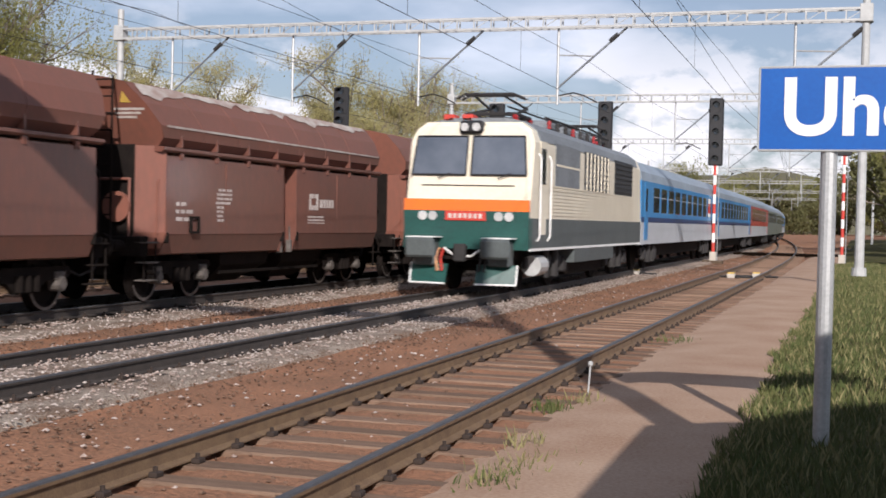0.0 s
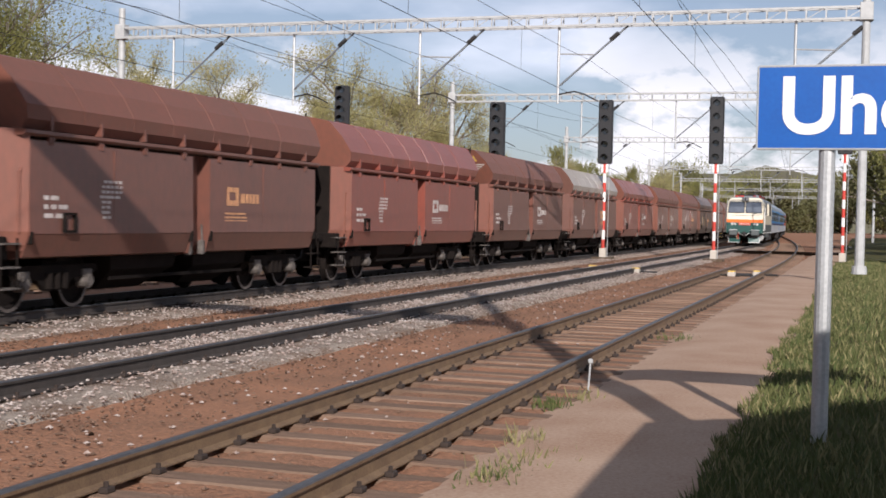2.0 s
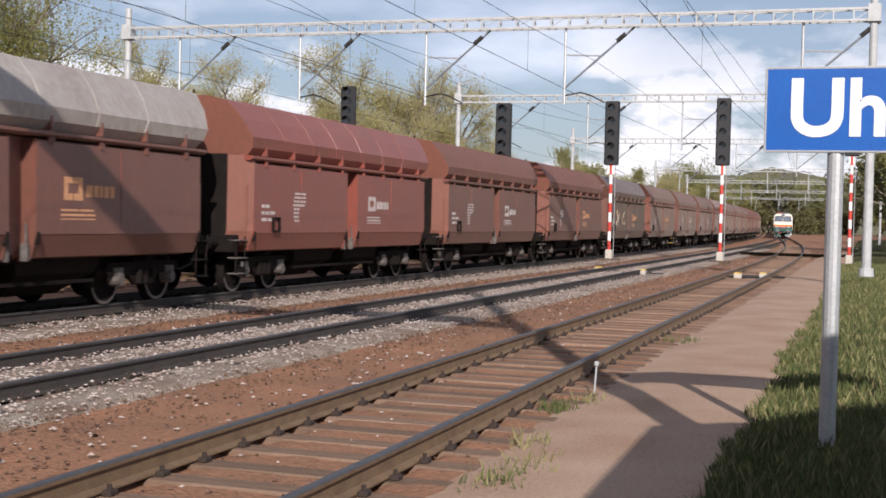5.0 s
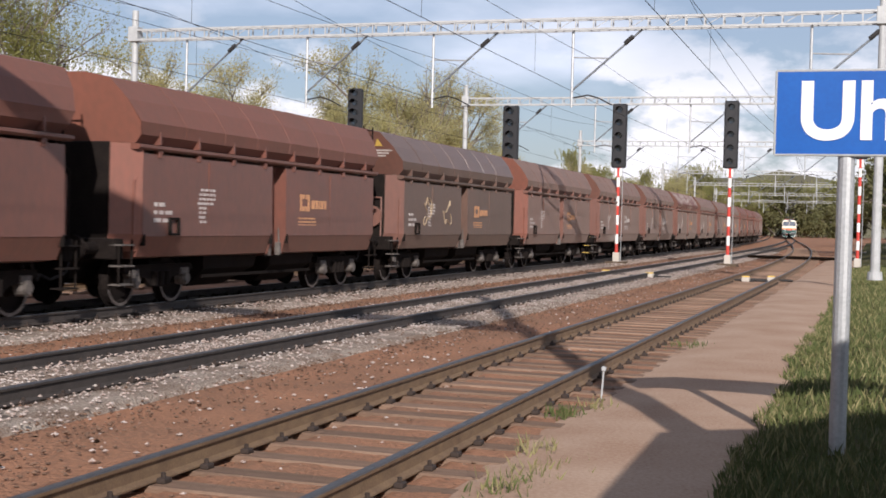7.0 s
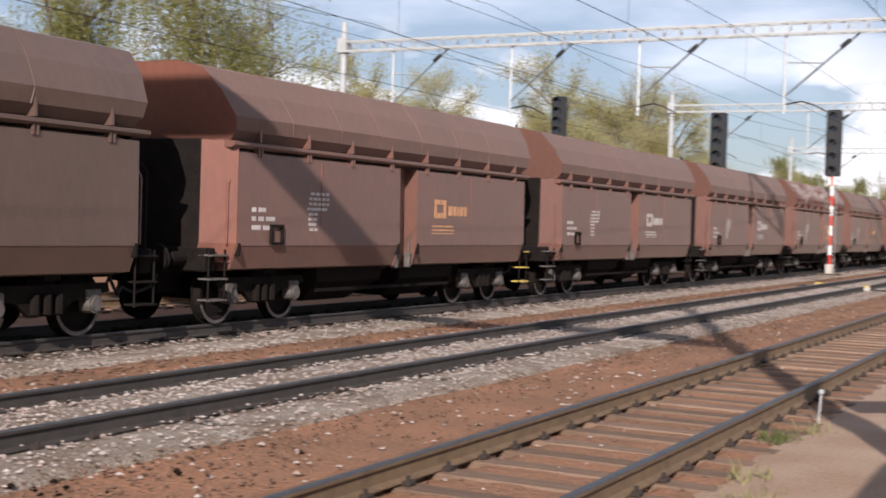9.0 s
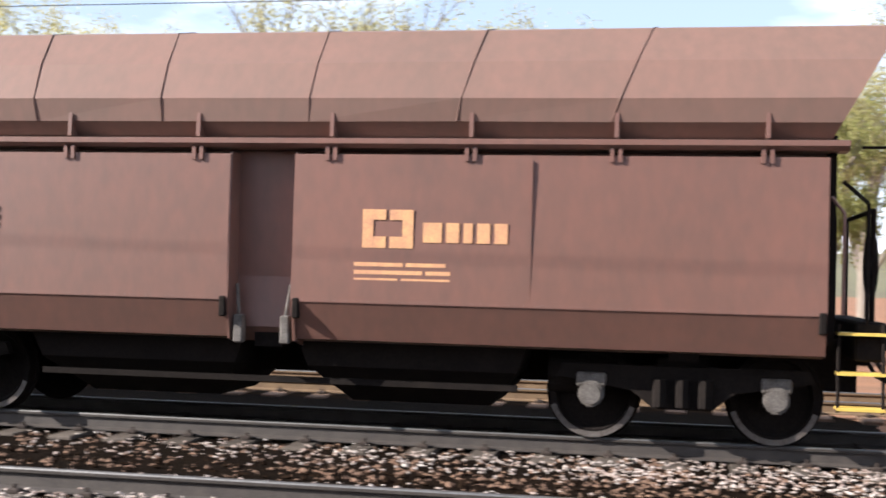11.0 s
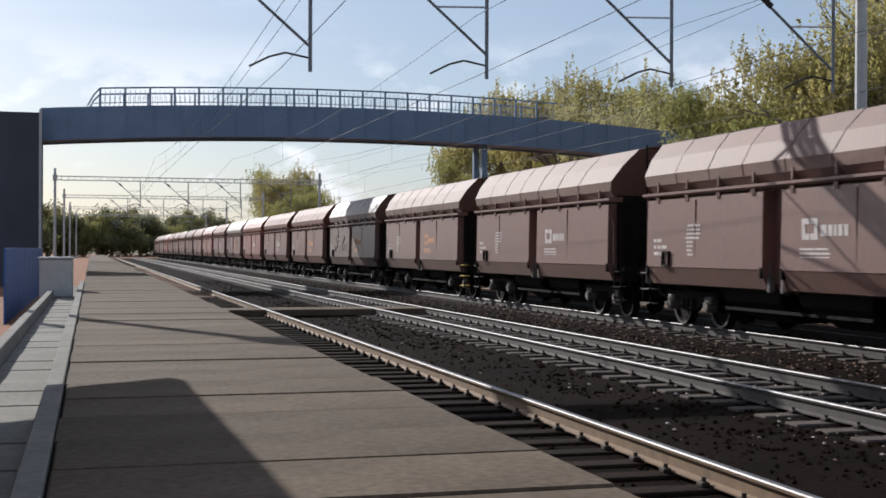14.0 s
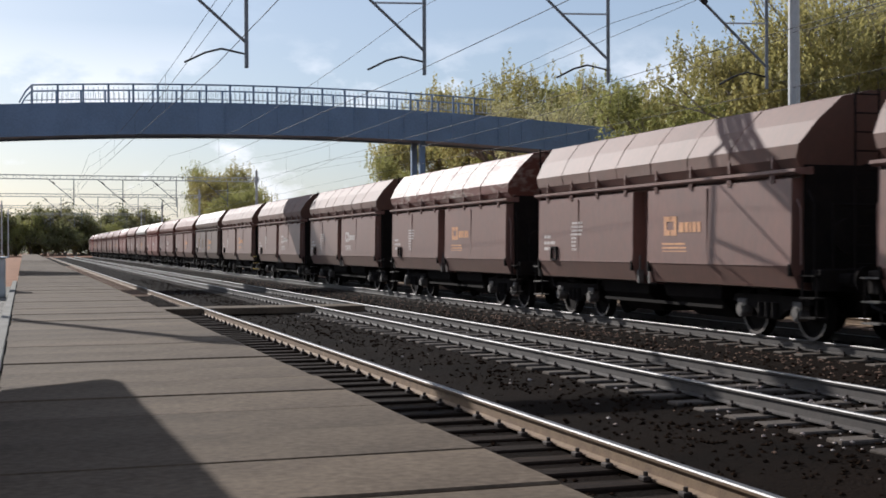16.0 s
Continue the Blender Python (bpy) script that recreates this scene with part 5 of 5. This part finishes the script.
sg = base("station_sign", "blue enamel station name sign with white letters on a galvanised post", "sign", m=pose(-0.20, 10.24, -0.02))
bm = B()
tube(bm, (0, 0, -0.2), (0, 0, 2.80), 0.064, n=14)
part("post", bm, M_GALV, sg)
bm = B()
box(bm, -0.53, 1.97, -0.073, -0.052, 2.264, 2.905, 0.005)
bd = part("board", bm, M_BLUE, sg)
bm = B()
for a, b in (((-0.53, 2.264), (1.97, 2.264)), ((-0.53, 2.905), (1.97, 2.905)), ((-0.53, 2.264), (-0.53, 2.905)), ((1.97, 2.264), (1.97, 2.905))):
    tube(bm, (a[0], -0.064, a[1]), (b[0], -0.064, b[1]), 0.012, n=6)
part("edge_trim", bm, M_PALE, bd)
lt = lettering(bd, "Uhe", 0.616, -0.365, -0.077, 2.392, M_WHITE, 0, 0.015)
bm = B()
tube(bm, (1.71, 0, -0.2), (1.71, 0, 2.80), 0.052, n=14)
part("post", bm, M_GALV, sg)

bm = B()
line(bm, [(-2.66, 13.3, -0.2), (-2.64, 13.3, 0.14)], 0.011)
box(bm, -2.665, -2.615, 13.28, 13.32, 0.12, 0.17, 0.01)
tagged(part("marker_stake", bm, M_PALE, None), "short pale marker stake beside the near rail", "stake")


def point_machine(x, y):
    s = base("point_lantern", "small pale switch box with a yellow lid between the rails", "switch box", "switch boxes", m=pose(x, y, -0.2))
    bm = B()
    box(bm, -0.14, 0.14, -0.2, 0.2, 0, 0.17, 0.03)
    part("housing", bm, M_WALL, s)
    bm = B()
    tube(bm, (-0.75, 0.1, 0.06), (0.75, 0.1, 0.06), 0.035, n=8)
    part("rod", bm, M_DARK, s)
    bm = B()
    box(bm, 0.16, 0.30, -0.12, 0.12, 0, 0.12, 0.02)
    part("motor", bm, M_DARK, s)
    bm = B()
    box(bm, -0.13, 0.13, -0.18, 0.18, 0.17, 0.21, 0.02)
    part("lid", bm, M_YELLOW, s)


for x, y in ((-4.2, 46), (-3.4, 47), (-9.4, 47), (-7.6, 46), (-2.2, 120), (-0.6, 118)):
    point_machine(x, y)

bm = B()
box(bm, -7.6, -0.9, 84, 86.4, -0.2, -0.02, 0.02)
tagged(part("level_crossing_deck", bm, M_DARKDIRT, None), "dark flat crossing deck over the tracks", "crossing", kind="structure")
bm = B()
box(bm, T2 - 0.65, T1 + 0.65 + 0.85, -35.2, -33.9, -0.2, -0.015, 0.02)
tagged(part("track_crossing_deck", bm, M_CONCRETE, None), "flat concrete crossing deck between the platform tracks", "crossing", kind="structure")

# cabinet beside the track far along the verge
cab = base("relay_cabinet", "blue-grey lineside relay cabinet on the verge", "cabinet", m=pose(2.4, 62, 0))
bm = B()
box(bm, -0.9, 0.9, -0.6, 0.6, 0, 2.3, 0.03)
part("body", bm, M_BRIDGE, cab)
bm = B()
box(bm, -1.0, 1.0, -0.7, 0.7, 2.3, 2.42, 0.03)
part("roof", bm, M_LROOF, cab)

# ---- footbridge ----
br = base("footbridge", "blue-grey steel footbridge with a railing over the tracks", "bridge", kind="structure")
YB = -66.0


def arch(x):
    return 7.38 - 0.0022 * (x + 13) ** 2


xs = [2.3 - 1.35 * k for k in range(28)]
bm = B()
for y in (YB + 1.3, YB - 1.3):
    ring = None
    for x in xs:
        z = arch(x)
        q = [bm.verts.new((x, y + dy, z + dz)) for dy, dz in ((-0.06, -0.0), (0.06, 0.0), (0.06, 1.6), (-0.06, 1.6))]
        if ring:
            for i in range(4):
                bm.faces.new((ring[i], ring[(i + 1) % 4], q[(i + 1) % 4], q[i]))
        ring = q
bmesh.ops.recalc_face_normals(bm, faces=bm.faces)
part("girder", bm, M_BRIDGE, br)
bm = B()
ring = None
for x in xs:
    z = arch(x)
    q = [bm.verts.new((x, YB + dy, z + dz)) for dy, dz in ((-1.24, 0.1), (1.24, 0.1), (1.24, 0.3), (-1.24, 0.3))]
    if ring:
        for i in range(4):
            bm.faces.new((ring[i], ring[(i + 1) % 4], q[(i + 1) % 4], q[i]))
    ring = q
part("deck", bm, M_BRIDGE, br)
for x in xs:
    bm = B()
    box(bm, x - 0.03, x + 0.03, YB + 1.36, YB + 1.40, arch(x) + 0.05, arch(x) + 1.55)
    part("stiffener", bm, M_BRIDGE, br)
M_RAILG = mat("pale_railing_paint", (0.34, 0.38, 0.42), (0.24, 0.27, 0.3), 0.5, 0.2, bump=0.03)
for y in (YB + 1.3, YB - 1.3):
    rl = part("railing", B(), M_RAILG, br)
    for x in [-0.5 - 1.2 * k for k in range(20)]:
        bm = B()
        box(bm, x - 0.05, x + 0.05, y - 0.05, y + 0.05, arch(x) + 1.6, arch(x) + 2.5)
        part("railing_post", bm, M_BRIDGE, rl)
        bm = B()
        for k in range(1, 5):
            u = x - 1.2 * k / 5
            box(bm, u - 0.012, u + 0.012, y - 0.012, y + 0.012, arch(u) + 1.7, arch(u) + 2.36)
        part("railing_bars", bm, M_RAILG, rl)
    bm = B()
    line(bm, [(0.1, y, arch(0) + 1.65), (-0.2, y, arch(0) + 2.2)] + [(-0.5 - 1.2 * k, y, arch(-0.5 - 1.2 * k) + 2.5) for k in range(21)], 0.045, n=6)
    part("handrail", bm, M_BRIDGE, rl)
    bm = B()
    line(bm, [(-0.2 - 1.2 * k, y, arch(-0.5 - 1.2 * k) + 1.75) for k in range(21)], 0.025, n=6)
    part("lower_rail", bm, M_RAILG, rl)
bm = B()
box(bm, 2.3, 8.5, YB - 2.2, YB + 2.2, -0.3, 8.15)
part("stair_tower", bm, M_BRICK, br, "dark clad stair tower")
bm = B()
box(bm, 2.22, 2.34, YB + 2.1, YB + 2.26, 0, 8.3)
part("corner_trim", bm, M_PALE, br)
for x in (-20.5, -33.0):
    bm = B()
    box(bm, x - 0.15, x + 0.15, YB - 0.9, YB - 0.6, -0.3, arch(x) + 0.05)
    part("pier", bm, M_BRIDGE, br)
    bm = B()
    box(bm, x - 0.15, x + 0.15, YB + 0.6, YB + 0.9, -0.3, arch(x) + 0.05)
    part("pier", bm, M_BRIDGE, br)

fe = base("blue_fence", "blue painted steel fence panel beside the platform ramp", "fence")
for k in range(8):
    bm = B()
    box(bm, 1.90, 1.95, -56 + 3 * k, -53.1 + 3 * k, -0.25, 1.62, 0.01)
    part("fence_panel", bm, M_BFENCE, fe)
gb = base("grey_cabinet", "pale grey utility box beside the platform", "utility box", m=pose(0.75, -33, 0.4))
bm = B()
box(bm, -0.4, 0.4, -0.5, 0.5, 0, 0.95, 0.03)
part("body", bm, M_PALE, gb)
bm = B()
box(bm, -0.44, 0.44, -0.54, 0.54, 0.95, 1.0, 0.02)
part("lid", bm, M_GALV, gb)

# station building behind the camera, which throws the shade on platform and verge
sb = base("station_building", "rendered station building with a tiled roof beside the platform", "building", kind="structure")
sb.matrix_basis = pose(1.37, -15.4, 0, 0, 0, 1.2) @ pose(-1.37, 15.4, 0)
bm = B()
box(bm, 3.4, 11.5, -15.0, 4.4, -0.3, 3.5)
part("wall", bm, M_WALL, sb)
bm = B()
prism(bm, [(1.35, 3.60), (7.0, 5.6), (12.6, 3.60), (12.6, 3.45), (7.0, 5.4), (1.35, 3.45)], -15.4, 4.7)
part("roof", bm, M_ROOF, sb)


# ---- plants ----
def tree_mesh(seed, height, spread, leaf, leaf_size, count, droop=0.0, scatter=0.022, gaps=0.45):
    """Trunk, four orders of boughs and fine twigs; leaves sit along the twigs or on hanging strands."""
    rnd = random.Random(seed)
    trunk = B()
    twigs = []

    def grow(p, way, length, r, level):
        q = p + way * length
        tube(trunk, p, q, r, r * 0.6, n=(8, 6, 4, 3, 3, 3)[level], caps=False)
        if level >= 3:
            twigs.append((p, q))
        if level >= 5:
            return
        for _ in range((6, 4, 3, 3, 2)[level]):
            d = (way * 0.8 + Vector((rnd.uniform(-1, 1), rnd.uniform(-1, 1), rnd.uniform(-0.3, 0.75))) * spread).normalized()
            grow(p + (q - p) * rnd.uniform(0.4, 1.0), d, length * rnd.uniform(0.5, 0.78), max(r * 0.5, 0.008), level + 1)

    grow(Vector((0, 0, -0.2)), Vector((rnd.uniform(-0.08, 0.08), rnd.uniform(-0.08, 0.08), 1)).normalized(), height * 0.36, height * 0.020, 0)
    top = max(q.z for p, q in twigs)
    k = height / top
    for v in trunk.verts:
        v.co *= k
    kept = [(p * k, q * k) for p, q in twigs if noise.noise((p * k) * 0.4 + Vector((seed, 0, 0))) > -gaps]
    verts, faces = [], []
    per = max(1, count // len(kept))
    for p, q in kept:
        strands = [Vector((rnd.gauss(0, 1), rnd.gauss(0, 1), rnd.gauss(0, 1))) * height * scatter for _ in range(4)]
        for _ in range(rnd.randrange(per // 2, per + per // 2 + 1)):
            c = p + (q - p) * rnd.random()
            if droop:
                c = q + rnd.choice(strands) + Vector((rnd.gauss(0, 0.05), rnd.gauss(0, 0.05), -rnd.random() * droop))
            else:
                c = c + Vector((rnd.gauss(0, 1), rnd.gauss(0, 1), rnd.gauss(0, 1))) * height * scatter
            a, b = Vector((rnd.uniform(-1, 1), rnd.uniform(-1, 1), rnd.uniform(-1, 1))).normalized(), rnd.uniform(0.6, 1.4) * leaf_size
            u = a.orthogonal().normalized() * b
            w = a.cross(u).normalized() * b * 0.7
            n = len(verts)
            verts += [c - u, c + w * 0.7, c + u, c - w * 0.7]
            faces.append((n, n + 1, n + 2, n + 3))
    me = bpy.data.meshes.new("crown")
    me.from_pydata([tuple(v) for v in verts], [], faces)
    me.materials.append(leaf)
    return mesh("trunk", trunk, M_BARK, True), me


def tree(meshes, x, y, label, turn=0, size=1.0, z=-0.3, name="tree"):
    t = base(name, label, "tree", "trees beside the railway", m=pose(x, y, z, 0, 0, turn))
    for n, me in zip(("trunk", "crown"), meshes):
        o = new(n, me)
        o.parent = t
        o.scale = (size, size, size)
    return t


birch = tree_mesh(11, 12, 0.55, M_LEAF3, 0.062, 36000, 0.0, 0.026, 0.55)
thin = tree_mesh(12, 12, 0.48, M_LEAF3, 0.058, 15000, 0.0, 0.022, 0.4)
yellow = tree_mesh(13, 13, 0.8, M_LEAF2, 0.085, 42000, 0.7, 0.03, 0.8)
green = tree_mesh(14, 12, 0.8, M_LEAF, 0.085, 34000, 0.5, 0.03, 0.75)
willow = tree_mesh(15, 16, 0.6, M_LEAF, 0.065, 40000, 2.6, 0.022, 0.6)
dark = tree_mesh(16, 10, 0.85, M_LEAF4, 0.17, 11000, 0.0, 0.035, 0.8)

for k, (x, y, s) in enumerate(((-47, 60, 1.15), (-55, 52, 1.2), (-62, 46, 1.1))):
    tree(willow, x, y, "large willow with hanging spring foliage behind the freight track", 20 + 100 * k, s)
for k, (x, y, s) in enumerate(((-59, 100, 1.5), (-54, 101, 1.35), (-63, 98, 1.3), (-69, 92, 1.2))):
    tree((birch, birch, thin)[k % 3], x, y, "half-bare spring tree behind the freight track", 50 * k, s)
for k, (x, y, s) in enumerate(((-52.5, 130, 1.78), (-47.2, 131, 1.68), (-43.2, 132, 1.4), (-57, 126, 1.25), (-49.5, 122, 1.15), (-45, 121, 1.1), (-39.5, 134, 1.05))):
    tree((birch, thin, birch)[k % 3], x, y, "light green birch with a thin spring crown", 37 * k, s)
for k, (x, y, s) in enumerate(((-46.8, 220, 1.3), (-50, 215, 1.1), (-43, 228, 1.05), (-41, 280, 1.3), (-37, 290, 1.2), (-46, 275, 1.1))):
    tree((green, birch)[k % 2], x, y, "rounded tree in fresh leaf far along the line", 70 * k, s)
for k in range(26):
    tree((dark, green, dark)[k % 3], -62 + 5.2 * k + 3 * math.sin(k * 2.1), 395 + 25 * math.sin(k * 1.3), "dense dark trees closing the far end of the line", 47 * k, 1.9 + 0.7 * math.sin(k * 1.7) ** 2, -8)
for k in range(14):
    tree((dark, green)[k % 2], 6 + 0.035 * k * k + 2 * math.sin(k * 1.9), 78 + 16 * k, "leafy tree along the verge", 61 * k, 1.0 + 0.25 * math.sin(k * 2.3) ** 2, -2)
for k, (x, y, s) in enumerate(((-30, -45, 0.95), (-26.5, -47, 0.78), (-34, -44, 0.95), (-38, -52, 0.95), (-31, -54, 0.95), (-41, -46, 0.7), (-36, -38, 0.6))):
    tree((yellow, green, yellow)[k % 3], x, y, "yellow-green spring tree beyond the tracks", 80 * k, s)
tree(thin, -39, -51, "bare grey tree rising above the green crowns", 10, 1.5)
for k, (x, y, s) in enumerate(((-38, -19, 0.95), (-41, -12, 1.0), (-44, -4, 0.9), (-36, -26, 0.75), (-43, 6, 0.9))):
    tree((birch, thin)[k % 2], x, y, "half-bare tree close behind the station tracks", 33 * k + 15, s)
tree(thin, -30, -72, "bare grey tree beside the footbridge", 70, 1.0)
for k, (x, y, s) in enumerate(((-50, -54, 0.95), (-48, -40, 0.8), (-54, -28, 1.1), (-50, -22, 1.0), (-58, -10, 0.9), (-56, 2, 0.8), (-58, 16, 1.0), (-54, 30, 0.9))):
    tree((thin, birch)[k % 2], x, y, "half-bare tree behind the station tracks", 33 * k, s)
for k, (x, y, s) in enumerate(((-38, -92, 1.3), (-34, -88, 1.2), (-30, -96, 0.8), (-43, -90, 1.2), (-41, -104, 1.35), (-35, -108, 1.2))):
    tree((green, yellow)[k % 2], x, y, "broad spring tree beyond the footbridge", 65 * k, s)
for k in range(9):
    tree((green, yellow)[k % 2], -28 - 2.0 * k, -180 - 14 * k, "spring trees lining the curve", 65 * k, 1.0 + 0.15 * (k % 3))
for k in range(16):
    tree((dark, dark, green)[k % 3], 20 - 3.6 * k, -280 - 5.5 * k, "dark tree at the far end of the platform", 65 * k, 1.6 + 0.25 * math.sin(k * 2.2), -6)
for k in range(52):
    tree((green, birch, green)[k % 3], -27 - 4 * math.sin(k * 1.4) ** 2, -62 + 2.7 * k, "low scrubby growth behind the station tracks", 51 * k, 0.42 + 0.1 * math.sin(k * 2.7), -0.6, "shrub")



# ---- grass ----
def grass(name, count, place, h, seed, material, label):
    rnd = random.Random(seed)
    verts, faces = [], []
    for _ in range(count):
        x, y, z = place(rnd)
        a = rnd.uniform(0, 6.28)
        w = rnd.uniform(0.004, 0.010)
        hh = h * rnd.uniform(0.4, 1.3)
        lx, ly = rnd.uniform(-0.5, 0.5) * hh, rnd.uniform(-0.5, 0.5) * hh
        n = len(verts)
        verts += [(x - w * math.cos(a), y - w * math.sin(a), z), (x + w * math.cos(a), y + w * math.sin(a), z),
                  (x + lx * 0.4 + w * 0.7 * math.cos(a), y + ly * 0.4 + w * 0.7 * math.sin(a), z + hh * 0.6), (x + lx, y + ly, z + hh)]
        faces += [(n, n + 1, n + 2), (n, n + 2, n + 3)]
    me = bpy.data.meshes.new(name)
    me.from_pydata(verts, [], faces)
    me.materials.append(material)
    return tagged(new(name, me), label, "grass", kind="stuff")


def on_verge(rnd):
    y = 5 + 60 * rnd.random() ** 1.8
    edge = -0.95 + 0.18 * rough(0.0, y, 0.9) + 0.1 * rough(3.0, y, 2.5)
    x = edge + 4.5 * rnd.random() ** 1.4
    return x, y, -0.16 + 0.16 * ease((x + 1.0) / 1.2) + 0.05 * rough(x, y, 0.9) - 0.01


grass("verge_grass", 76000, on_verge, 0.105, 21, M_GRASS, "short green grass on the verge")
M_DRY = mat("dry_grass", (0.25, 0.215, 0.10), (0.15, 0.14, 0.055), 0.85, scale=2, fine=9, bump=0)
grass("dry_grass", 16000, on_verge, 0.13, 22, M_DRY, "dry straw-coloured grass among the verge")


def tufts(spots):
    def f(rnd):
        x, y, r = spots[rnd.randrange(len(spots))]
        return x + rnd.gauss(0, r), y + rnd.gauss(0, r * 1.6), -0.2
    return f


grass("path_tufts", 240, tufts([(-2.35, 8.6, 0.14), (-2.25, 9.2, 0.12), (-2.6, 12.6, 0.1), (-2.5, 10.0, 0.1)]), 0.13, 23, M_DRY, "tufts of dry grass at the track's edge")
grass("green_tufts", 260, tufts([(-2.75, 12.0, 0.08), (-2.3, 8.4, 0.12), (-2.6, 20.0, 0.15)]), 0.12, 24, M_GRASS, "small green tufts beside the near rail")


# ---- what moves ----
def motions():
    way = [(0, 154.7), (1.75, 128.8), (3.5, 102.7), (5.25, 76.5), (7, 50.3), (8, 36.0), (9, 21.3), (9.2, 18.4), (10.25, 5.2), (11.3, -7.8),
           (11.7, -13.4), (12.5, -24.7), (14, -46.1), (15, -60.4), (16, -74.6)]
    for y0, ob in WAGONS:
        walk(ob, [(t, on_track(T3, y0 + y)) for t, y in way])
    rows = [(t, 27.4 + 41.4 * t - 0.6 * t * t if t < 4 else 183.4 + 36 * (t - 4)) for t in (0, 0.5, 1, 1.5, 2, 2.5, 3, 3.5, 4, 5, 6, 7, 8, 10, 12, 14, 16)]
    walk(LOCO, [(t, on_track(T2, y)) for t, y in rows])
    for off, ob in COACHES:
        walk(ob, [(t, on_track(T2, y + off)) for t, y in rows])


motions()
